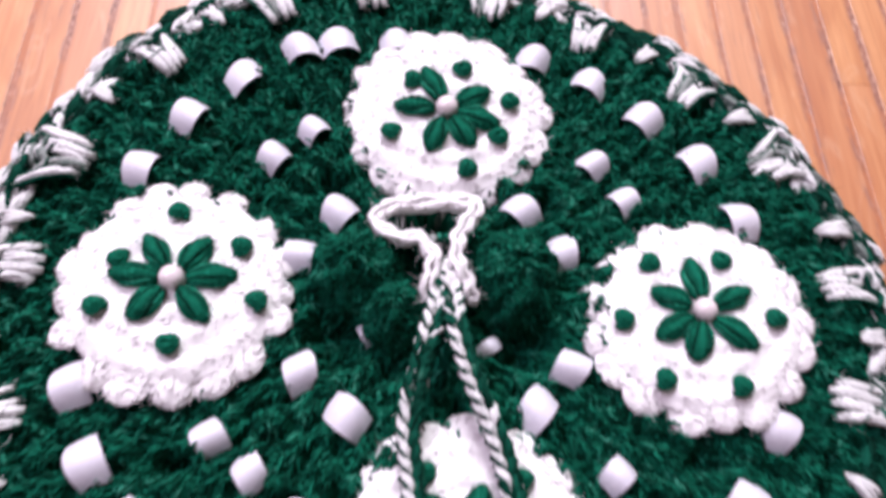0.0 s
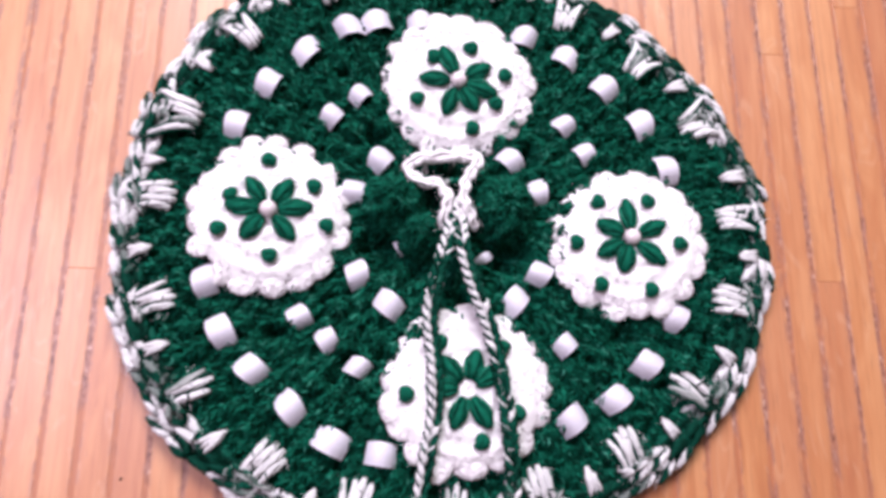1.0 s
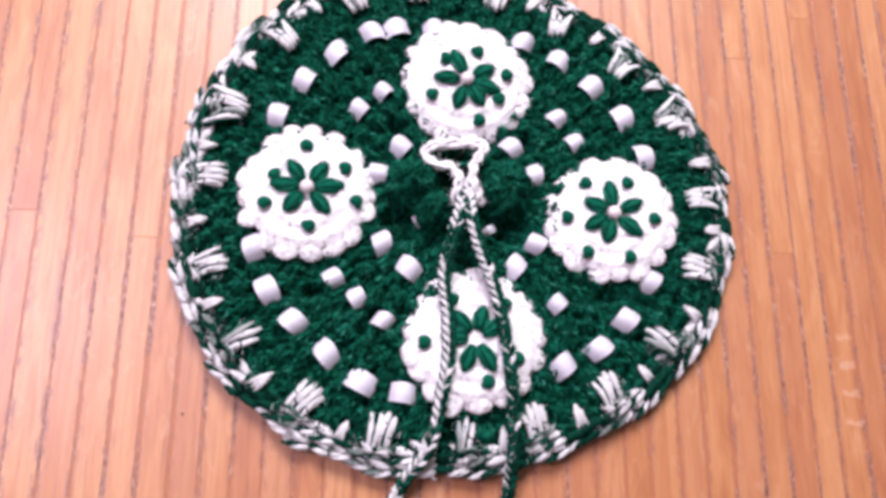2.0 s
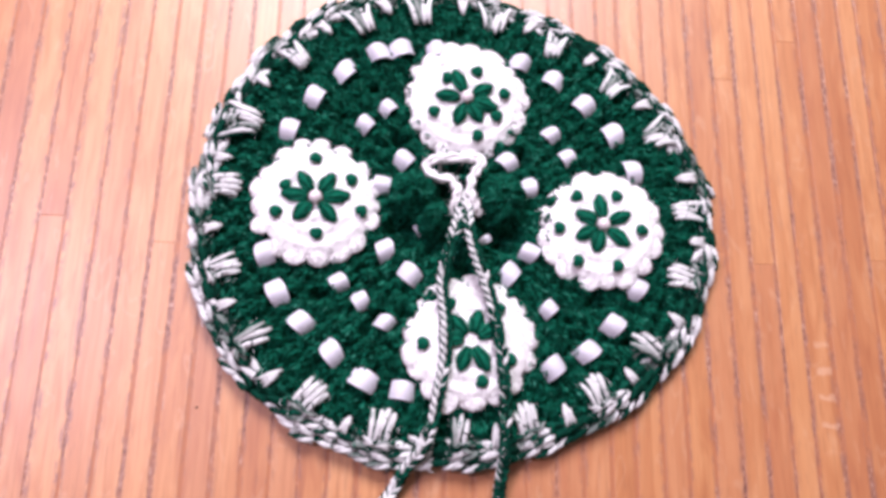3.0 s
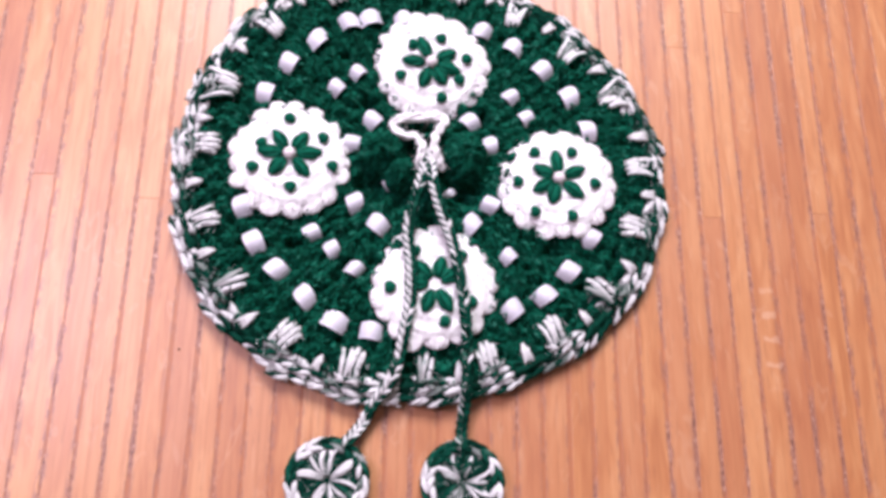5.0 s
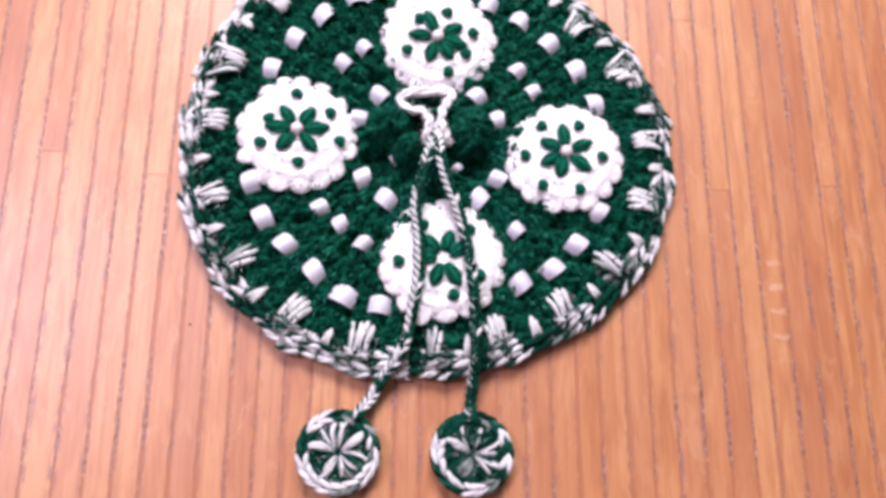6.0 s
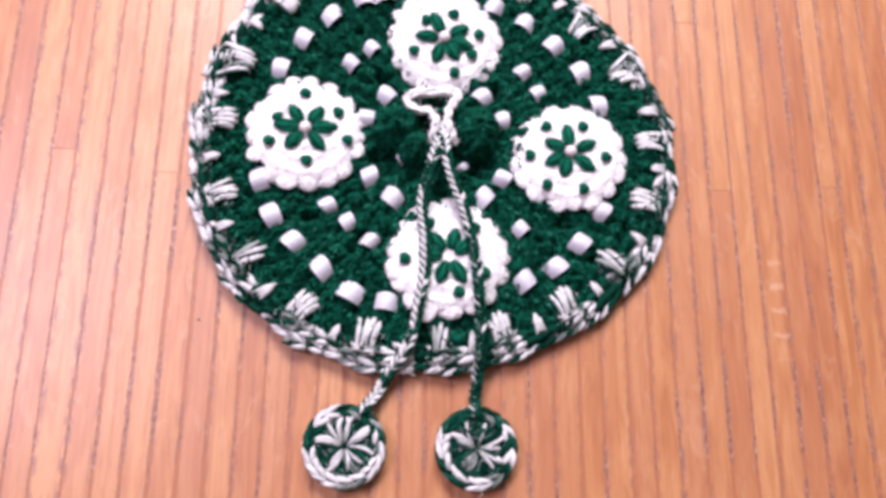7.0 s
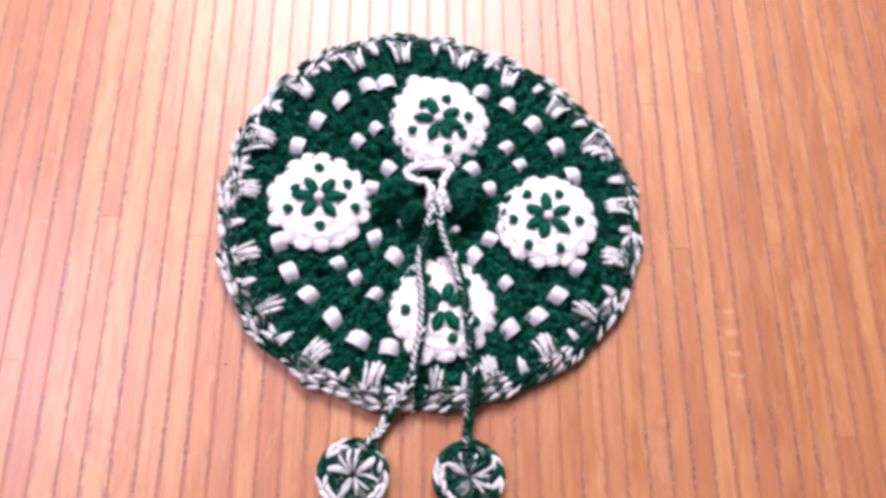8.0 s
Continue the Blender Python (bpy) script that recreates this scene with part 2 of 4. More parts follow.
# ---------------------------------------------------------------- mesh helpers
class Strands:
    """Gathers tubes of yarn into one mesh."""

    def __init__(self):
        self.v, self.f, self.uv, self.mi, self.n = [], [], [], [], 0

    def tube(self, pts, rad, sides=6, slot=0):
        pts = np.asarray(pts, float)
        k = len(pts)
        rad = np.broadcast_to(np.asarray(rad, float), (k,))
        tan = np.gradient(pts, axis=0)
        tan /= np.linalg.norm(tan, axis=1)[:, None] + 1e-12
        up = np.tile([0.0, 0.0, 1.0], (k, 1))
        up[np.abs(tan[:, 2]) > 0.95] = (1.0, 0.0, 0.0)
        side = np.cross(tan, up)
        side /= np.linalg.norm(side, axis=1)[:, None] + 1e-12
        top = np.cross(side, tan)
        a = np.arange(sides) * 2 * math.pi / sides
        ring = pts[:, None] + rad[:, None, None] * (np.cos(a)[None, :, None] * side[:, None] + np.sin(a)[None, :, None] * top[:, None])
        far = np.concatenate([[0], np.cumsum(np.linalg.norm(np.diff(pts, axis=0), axis=1))]) * 1000
        base = self.n
        self.v.extend(ring.reshape(-1, 3).tolist())
        for i in range(k - 1):
            for j in range(sides):
                q = (j + 1) % sides
                self.f.append((base + i * sides + j, base + i * sides + q, base + (i + 1) * sides + q, base + (i + 1) * sides + j))
                self.uv += [(far[i], j / sides), (far[i], (j + 1) / sides), (far[i + 1], (j + 1) / sides), (far[i + 1], j / sides)]
                self.mi.append(slot)
        for i, flip in ((0, True), (k - 1, False)):
            loop = [base + i * sides + j for j in range(sides)]
            self.f.append(tuple(loop[::-1] if flip else loop))
            self.uv += [(far[i], 0.0)] * sides
            self.mi.append(slot)
        self.n += k * sides

    def bundle(self, pts, rad, slot=0, fibres=6, loose=0.25, twist=2.2):
        """A strand of wool: fine fibres twisted loosely about a line."""
        pts = np.asarray(pts, float)
        k = len(pts)
        rad = np.broadcast_to(np.asarray(rad, float), (k,))
        tan = np.gradient(pts, axis=0)
        tan /= np.linalg.norm(tan, axis=1)[:, None] + 1e-12
        side = np.cross(tan, (0.0, 0.0, 1.0))
        side /= np.linalg.norm(side, axis=1)[:, None] + 1e-9
        top = np.cross(side, tan)
        u = np.linspace(0, 1, k)
        for i in range(fibres):
            a = 2 * math.pi * i / fibres + twist * u + np.random.normal(0, loose, k)
            d = rad * (0.52 + np.random.normal(0, 0.07, k))
            line = pts + side * (d * np.cos(a))[:, None] + top * (d * np.sin(a))[:, None]
            self.tube(line, rad * (0.58 + random.uniform(-0.07, 0.08)), 5, slot)

    def fibre_mat(self, count, where, height, thick=(0.00014, 0.00034), length=(0.0014, 0.0034), slot=0):
        """Crinkled fibres lying on a surface: where() gives a place, height(x, y) its level."""
        for _ in range(count):
            x, y = where()
            way, turn, far = random.uniform(0, 6.283), random.gauss(0, 0.9), random.uniform(*length)
            up = random.uniform(0.0, 0.0005)
            pts = []
            for q in (-1.0, -0.33, 0.33, 1.0):
                px, py = x + q * far / 2 * math.cos(way + turn * q), y + q * far / 2 * math.sin(way + turn * q)
                pts.append((px, py, height(px, py) + up * (1.2 - q * q)))
            w = random.uniform(*thick)
            self.tube(pts, [w * 0.5, w, w, w * 0.4], 3, slot)

    def hair(self, p, way, length, slot=0, half=0.00005):
        """One loose fibre, bent over."""
        way = np.asarray(way, float)
        side = np.cross(way, np.random.normal(size=3))
        side *= half / (np.linalg.norm(side) + 1e-9)
        bend = np.random.normal(size=3) * 0.45
        a, b = p + way * length * 0.5, p + (way + bend) * length
        base = self.n
        self.v += [(p - side).tolist(), (p + side).tolist(), (a - side).tolist(), (a + side).tolist(), b.tolist()]
        self.f += [(base, base + 1, base + 3, base + 2), (base + 2, base + 3, base + 4)]
        self.uv += [(0.0, 0.0)] * 7
        self.mi += [slot, slot]
        self.n += 5

    def grid(self, rows, slot=0, closed=False):
        """A sheet through a grid of points."""
        rows = np.asarray(rows, float)
        h, w = rows.shape[:2]
        base = self.n
        self.v.extend(rows.reshape(-1, 3).tolist())
        for i in range(h - 1):
            for j in range(w if closed else w - 1):
                q = (j + 1) % w
                self.f.append((base + i * w + j, base + i * w + q, base + (i + 1) * w + q, base + (i + 1) * w + j))
                self.uv += [(0.0, 0.0)] * 4
                self.mi.append(slot)
        self.n += h * w

    def mesh(self, name, mats):
        me = bpy.data.meshes.new(name)
        me.from_pydata(self.v, [], self.f)
        for m in mats:
            me.materials.append(m)
        me.polygons.foreach_set("material_index", self.mi)
        me.polygons.foreach_set("use_smooth", [True] * len(self.f))
        layer = me.uv_layers.new(name="UVMap")
        layer.data.foreach_set("uv", np.array(self.uv, float).ravel())
        me.update()
        return me


def part(name, me, parent, label="", at=None):
    ob = new(name, me)
    ob.parent = parent
    if at is not None:
        ob.matrix_basis = at
    return tagged(ob, label)


def box_mesh(name, lo, hi, mats, bevel=0.0):
    bm = bmesh.new()
    bmesh.ops.create_cube(bm, size=1.0)
    lo, hi = Vector(lo), Vector(hi)
    for v in bm.verts:
        v.co = Vector([(lo[i] + hi[i]) / 2 + v.co[i] * (hi[i] - lo[i]) for i in range(3)])
    if bevel:
        bmesh.ops.bevel(bm, geom=bm.edges[:], offset=bevel, segments=2, profile=0.5, affect="EDGES")
    me = bpy.data.meshes.new(name)
    bm.to_mesh(me)
    bm.free()
    for m in mats:
        me.materials.append(m)
    return me


# ---------------------------------------------------------------- room
def setting(name, lo, hi, mat, label, category):
    return tagged(new(name, box_mesh(name, lo, hi, [mat])), label, category, kind="structure")


FLOOR_Z, CEIL_Z = -0.75, 1.75
setting("floor", (-2.2, -2.2, FLOOR_Z - 0.1), (2.2, 1.3, FLOOR_Z), FLOORING, "brown wooden floor under the table", "floor")
setting("ceiling", (-2.2, -2.2, CEIL_Z), (2.2, 1.3, CEIL_Z + 0.1), PLASTER, "plain pale ceiling above the table", "ceiling")
setting("wall_west", (-2.2, -2.2, FLOOR_Z), (-2.1, 1.3, CEIL_Z), PLASTER, "plain pale painted wall", "wall")
setting("wall_east", (2.1, -2.2, FLOOR_Z), (2.2, 1.3, CEIL_Z), PLASTER, "plain pale painted wall", "wall")
setting("wall_south", (-2.1, -2.2, FLOOR_Z), (2.1, -2.1, CEIL_Z), PLASTER, "plain pale painted wall", "wall")
_north = bpy.data.meshes.new("wall_north")
_bm = bmesh.new()
for _lo, _hi in (((-2.1, 1.2, FLOOR_Z), (-0.45, 1.3, CEIL_Z)), ((0.4, 1.2, FLOOR_Z), (2.1, 1.3, CEIL_Z)), ((-0.45, 1.2, FLOOR_Z), (0.4, 1.3, 0.92)), ((-0.45, 1.2, 1.70), (0.4, 1.3, CEIL_Z))):
    _made = bmesh.ops.create_cube(_bm, size=1.0)["verts"]
    for _v in _made:
        _v.co = Vector([(_lo[i] + _hi[i]) / 2 + _v.co[i] * (_hi[i] - _lo[i]) for i in range(3)])
_bm.to_mesh(_north)
_bm.free()
_north.materials.append(PLASTER)
tagged(new("wall_north", _north), "plain pale wall with a window opening", "wall", kind="structure")

# ---------------------------------------------------------------- table
table = tagged(new("table"), "varnished orange-brown slatted wooden table under the pouch", "table")
table.location = (0, 0, FLOOR_Z)
TOP = -FLOOR_Z
part("tabletop", box_mesh("tabletop", (-0.60, -0.42, TOP - 0.03), (0.60, 0.42, TOP - 0.0002), [JOINT], 0.0), table, "dark gritty filler between wooden slats")
_leg = box_mesh("leg", (-0.025, -0.025, 0.0), (0.025, 0.025, TOP - 0.03), [WOOD], 0.003)
for _x in (-0.55, 0.55):
    for _y in (-0.37, 0.37):
        part("leg", _leg, table, at=pose(_x, _y, 0))

# ---------------------------------------------------------------- the pouch
CX, CY = 0.0, 0.0124
MEDALLIONS = {"west": (-0.0601, 0.0117), "east": (0.0602, 0.0058), "north": (0.0018, 0.0611), "south": (0.0048, -0.0446)}


def rim(a):
    """The radius of the pouch's outline at the angle a."""
    return 0.1085 - 0.0016 * math.cos(a) + 0.0033 * math.cos(2 * a) + 0.0005 * math.sin(2 * a) + 0.0024 * math.cos(3 * a) - 0.0009 * math.sin(3 * a) + 0.0022 * max(0.0, math.cos(a + 0.85)) ** 4


def place(r, a):
    return CX + r * math.cos(a), CY + r * math.sin(a)


def lift(a):
    """How far the edge curls off the table."""
    return 0.0045 * max(0.0, math.cos(a - radians(140))) ** 2


def cloth_z(x, y):
    """The height of the cloth, without its stitches."""
    dx, dy = x - CX, y - CY
    r, a = math.hypot(dx, dy), math.atan2(dy, dx)
    s = min(1.0, r / (rim(a) - 0.004))
    z = 0.0048 + 0.0055 * (1 - s ** 5) + lift(a) * s ** 3
    pit = math.hypot(dx, y - 0.010) / 0.030
    if pit < 1:
        z -= 0.0060 * (1 - pit * pit)
    for px, py, size in ((-0.0245, 0.0005, 0.0085), (0.0210, 0.0000, 0.0080)):
        pit = math.hypot(x - px, y - py) / size
        if pit < 1:
            z -= 0.0065 * (1 - pit ** 3)
    return max(z, 0.0012)


def top_z(x, y):
    return cloth_z(x, y) + 0.0012 * noise.noise((x * 55, y * 55, 0.3))


ROUND = 0.0074


def stitch(x, y):
    """Where a place lies in its crochet stitch: along it (0 inner to 1 outer), across it (-0.5 to 0.5), the round and the stitch in it."""
    dx, dy = x - CX + 0.0016 * noise.noise((x * 60, y * 60, 11.0)), y - CY + 0.0016 * noise.noise((x * 60, y * 60, 17.0))
    r, a = math.hypot(dx, dy), math.atan2(dy, dx)
    k = int(r / ROUND)
    n = max(5, round(2 * math.pi * (k + 0.6) * ROUND / 0.0078))
    turn = (a / (2 * math.pi) + 0.37 * k) * n
    return r / ROUND - k, turn - math.floor(turn) - 0.5, k, math.floor(turn)


def clump(x, y):
    """The lumps of the fuzzy stitches: fans in rounds, with creases between them and uneven tufts on top."""
    u, v, k, i = stitch(x, y)
    fan = max(0.0, 1 - (2 * v) ** 4) * (math.sin(math.pi * min(1.0, 0.12 + 0.80 * u)) ** 0.7)
    tall = 0.75 + 0.5 * noise.noise((k * 3.7, i * 2.3, 4.0))
    near = noise.voronoi((x * 230 + 0.8 * noise.noise((x * 90, y * 90, 0)), y * 230 + 0.8 * noise.noise((x * 90, y * 90, 5)), 0.5))[0]
    tuft = 1 - min(1.0, near[0] / max(near[1], 1e-6)) ** 2.2
    gap = 0.014 * max(0.0, noise.noise((x * 130, y * 130, 7.0)) - 0.30)
    return -gap + 0.0046 * fan * tall + 0.0019 * tuft + 0.0006 * noise.noise((x * 420, y * 420, 2.0)) - 0.0016


pouch = tagged(new("crochet_pouch"), "round green and white crocheted wool drawstring pouch lying on the table", "pouch")


def pouch_body():
    s = Strands()
    turns, steps = 300, 84
    upper = []
    for k in range(steps, 0, -1):
        row = []
        for a in np.arange(turns) * 2 * math.pi / turns:
            x, y = place(rim(a) * 0.965 * k / steps, a)
            row.append((x, y, top_z(x, y) + clump(x, y) * (0.3 if k == steps else 1.0) - 0.0004))
        upper.append(row)
    upper.append([(CX, CY, top_z(CX, CY))] * turns)
    s.grid(upper, 0, True)
    lower = [[(*place(rim(a) * q, a), z + (lift(a) if q > 0.9 else 0)) for a in np.arange(turns) * 2 * math.pi / turns] for q, z in ((0.01, 0.0006), (0.80, 0.0006), (0.93, 0.0022), (0.965, 0.0042))]
    s.grid(lower, 0, True)
    # crinkled fibres of the brushed stitches, mostly lying outwards in little fans
    covered = list(MEDALLIONS.values())
    for _ in range(36000):
        a = random.uniform(0, 2 * math.pi)
        r = rim(a) * 0.965 * math.sqrt(random.random())
        x, y = place(r, a)
        if any(math.hypot(x - u, y - w) < 0.0215 for u, w in covered):
            continue
        way = a + 1.7 * stitch(x, y)[1] + random.gauss(0, 0.42)
        length = random.uniform(0.0024, 0.0060)
        turn = random.gauss(0, 0.6)
        up = random.uniform(0.0000, 0.0007) + (0.0012 if random.random() < 0.08 else 0.0)
        pts = []
        for q in (-1.0, -0.33, 0.33, 1.0):
            px, py = x + q * length / 2 * math.cos(way + turn * q), y + q * length / 2 * math.sin(way + turn * q)
            pts.append((px, py, top_z(px, py) + clump(px, py) + up * (1.2 - q * q)))
        thick = random.uniform(0.00018, 0.00048)
        s.tube(pts, [thick * 0.5, thick, thick, thick * 0.4], 3)
    return s.mesh("body", [GREEN])


body = tagged(part("body", pouch_body(), pouch, "fuzzy bottle-green crocheted wool body"), kind="stuff")


# satin ribbon woven through three rounds: radius in mm, angle, length and width in mm
OUTER = [(78.4, 118, 9.0, 8.0), (77.0, 110.6, 10.0, 8.0), (78.8, 130.6, 11.0, 7.5), (78.9, 143.8, 10.0, 7.5), (79.5, 157, 10.0, 7.5), (82.4, 196.2, 10.0, 8.0),
         (83.2, 208.2, 10.5, 8.0), (81.1, 219.1, 9.5, 8.0), (80.7, 231.3, 10.0, 8.0), (82.2, 243.2, 11.0, 8.0), (80.1, 254.4, 9.5, 7.5)]
OUTER_EAST = [(76.8, 300.7, 9.5, 8.0), (79.5, 312.2, 10.0, 7.5), (80.4, 323.7, 9.5, 8.0), (81.9, 337, 10.0, 7.0), (78.2, 14.9, 10.5, 7.5), (77.2, 28.8, 10.5, 8.0),
              (74.9, 42.6, 9.5, 8.0), (74.7, 56.2, 9.5, 7.5), (74.4, 69.4, 9.0, 7.5), (74.2, 98.8, 9.0, 7.5)]
MIDDLE = [(54.6, 139.4, 8.0, 6.5), (53.6, 126.4, 7.5, 6.0), (59.7, 215, 7.5, 7.0), (57.8, 226.1, 8.0, 6.5), (58.5, 239.5, 7.0, 6.5), (56.4, 311.8, 7.5, 6.0), (53.4, 28.3, 7.5, 6.5), (52.4, 41.8, 7.5, 6.5)]
INNER = [(31.2, 140.7, 8.5, 7.5), (34.0, 165.5, 8.0, 7.5), (37.1, 213, 8.5, 7.5), (36.3, 236, 9.5, 7.5), (35.0, 306.9, 9.5, 7.5), (34.8, 328.3, 8.0, 7.5), (31.2, 18.4, 9.0, 6.5), (29.4, 46.5, 9.0, 6.5)]
NECK = [(19.4, 209, 6.0, 3.5), (16.9, 313, 6.0, 3.5)]


def ribbon_loop(r, a, length, width, high):
    """One bulging bit of ribbon between two stitches; it runs round the pouch and dives into the wool."""
    x0, y0 = place(r / 1000, a)
    z0 = top_z(x0, y0)
    lean, skew = random.uniform(-0.16, 0.16), random.uniform(-0.22, 0.22)
    taper, belly = random.uniform(0.06, 0.28), random.uniform(-0.0004, 0.0004)
    s = Strands()
    for under in (0.0, -0.00035):
        rows = []
        for u in np.linspace(-1, 1, 11):
            row = []
            for w in np.linspace(-1, 1, 5):
                along = u * length / 2000
                across = w * width / 2000 * (1 - taper * u * u) + skew * along + belly * (1 - u * u)
                bulge = high * (1 - abs(u) ** 2.2) + 0.0007 * (1 - w * w) + lean * across - 0.0022
                row.append((across, along, bulge + under))
            rows.append(row)
        s.grid(rows if under == 0 else [r_[::-1] for r_ in rows])
    me = s.mesh("ribbon_loop", [SATIN])
    layer = me.uv_layers[0]
    for loop in me.loops:
        co = me.vertices[loop.vertex_index].co
        layer.data[loop.index].uv = (co.y * 100, co.x * 100)
    return part("ribbon_loop", me, pouch, "glossy white satin ribbon", pose(x0, y0, z0 + 0.0039, 0, 0, math.degrees(a) + random.uniform(-7, 7)))


for _set, _high in ((OUTER, 0.0042), (OUTER_EAST, 0.0042), (MIDDLE, 0.0038), (INNER, 0.0040), (NECK, 0.0030)):
    for _r, _a, _l, _w in _set:
        ribbon_loop(_r, radians(_a), _l * 1.04, _w * 1.0, _high)


# ---------------------------------------------------------------- medallions
def scallop_mesh():
    """A rim shell of the medallion: a soft, rounded tuft of white wool."""
    s = Strands()
    wide, deep = random.uniform(0.0042, 0.0050), random.uniform(0.0046, 0.0054)

    def level(x, y):
        d = (x / deep) ** 2 + (y / wide) ** 2
        return 0.0022 * math.sqrt(max(0.0, 1 - d)) + 0.0005 * noise.noise((x * 700, y * 700, wide * 9000))

    rows = [[(deep * 0.97 * k * math.cos(a), wide * 0.97 * k * math.sin(a), level(deep * 0.97 * k * math.cos(a), wide * 0.97 * k * math.sin(a)) - 0.0006) for a in np.arange(18) * 2 * math.pi / 18] for k in (1.0, 0.9, 0.75, 0.5, 0.25, 0.01)]
    s.grid(rows, 0, True)
    for _ in range(36):
        a = random.uniform(0, 6.283)
        way = np.array((math.cos(a), math.sin(a), random.uniform(-0.1, 0.5)))
        s.hair(np.array((deep * 0.8 * math.cos(a), wide * 0.8 * math.sin(a), 0.0004)), way, random.uniform(0.0008, 0.0019), 0, 0.00006)

    def spot():
        r, a = math.sqrt(random.random()) * 0.93, random.uniform(0, 6.283)
        return deep * r * math.cos(a), wide * r * math.sin(a)

    s.fibre_mat(26, spot, lambda x, y: level(x, y) - 0.00055, (0.00012, 0.00024))
    return s.mesh("scallop", [WHITE])


def medallion_mesh():
    """The round white base: a low dome with two rounds of stitches."""
    s = Strands()
    turns = 90

    def level(x, y):
        r, a = math.hypot(x, y), math.atan2(y, x)
        near = noise.voronoi((x * 260, y * 260, 3.5))[0]
        bumps = 0.0006 * (1 - (near[0] / max(near[1], 1e-6)) ** 2) + 0.0005 * math.sin(r * 2 * math.pi / 0.0062)
        return 0.0030 - 6.5 * max(0.0, r - 0.007) ** 2 + bumps

    rows = [[(r * math.cos(a), r * math.sin(a), z) for a in np.arange(turns) * 2 * math.pi / turns] for r, z in ((0.0232, -0.003), (0.0240, 0.0))]
    rows += [[(r * math.cos(a), r * math.sin(a), level(r * math.cos(a), r * math.sin(a))) for a in np.arange(turns) * 2 * math.pi / turns] for r in np.linspace(0.0234, 0.0002, 30)]
    s.grid(rows, 0, True)

    def spot():
        r, a = 0.0235 * math.sqrt(random.random()), random.uniform(0, 6.283)
        return r * math.cos(a), r * math.sin(a)

    s.fibre_mat(1800, spot, lambda x, y: level(x, y) - 0.00038, (0.00012, 0.00024))
    return s.mesh("medallion", [WHITE])


def petal_mesh(length, width):
    """A satin-stitched petal: strands laid side by side from the heart to the tip."""
    s = Strands()
    for layer, n in ((0, 7), (1, 6)):
        for j in range(n):
            o = (j - (n - 1) / 2) / max(1, (n - 1) / 2)
            pts = []
            for q in np.linspace(0, 1, 8):
                w = (width / 2 - 0.0005) * math.sin(math.pi * (0.07 + 0.66 * q)) ** 0.8 * (0.8 if layer else 1.0)
                pts.append((0.0030 + (length - 0.0024 * o * o) * q, o * w, 0.0006 + (0.0012 + 0.0007 * layer) * math.sin(math.pi * (0.1 + 0.8 * q)) - 0.0006 * o * o))
            s.bundle(pts, np.array([0.7, 0.9, 1.0, 1.0, 1.0, 1.0, 0.9, 0.6]) * random.uniform(0.00062, 0.0008), 0, 4, 0.4)
    for _ in range(120):
        way = np.random.normal(size=3) + (0, 0, 0.4)
        s.hair(np.array((random.uniform(0.004, 0.003 + length), random.uniform(-0.5, 0.5) * width * 0.8, 0.0020)), way / np.linalg.norm(way), random.uniform(0.001, 0.002), 0, 0.00007)
    return s.mesh("petal", [GREEN])


def knot_mesh():
    """A French knot: a coil of green wool with a crown."""
    s = Strands()
    a = np.linspace(0, 4.4 * math.pi, 26)
    r = np.linspace(0.0020, 0.0005, 26)
    s.tube(np.column_stack([r * np.cos(a), r * np.sin(a), np.linspace(0.0006, 0.0022, 26)]), 0.0010 + 0.00015 * np.sin(a * 3), 6)
    for _ in range(60):
        way = np.random.normal(size=3) + (0, 0, 0.4)
        s.hair(np.array((random.uniform(-0.0015, 0.0015), random.uniform(-0.0015, 0.0015), 0.0014)), way / np.linalg.norm(way), random.uniform(0.0008, 0.0018), 0, 0.00008)
    return s.mesh("knot", [GREEN])


def pearl_mesh():
    bm = bmesh.new()
    bmesh.ops.create_uvsphere(bm, u_segments=24, v_segments=14, radius=0.0028)
    for v in bm.verts:
        v.co.z = v.co.z * 0.92
    for f in bm.faces:
        f.smooth = True
    me = bpy.data.meshes.new("pearl")
    bm.to_mesh(me)
    bm.free()
    me.materials.append(PEARL)
    return me


SCALLOPS = [scallop_mesh() for _ in range(5)]
BASE, KNOT, BEAD = medallion_mesh(), knot_mesh(), pearl_mesh()
PETALS = [petal_mesh(l, w) for l, w in ((0.0110, 0.0060), (0.0102, 0.0056), (0.0096, 0.0064))]


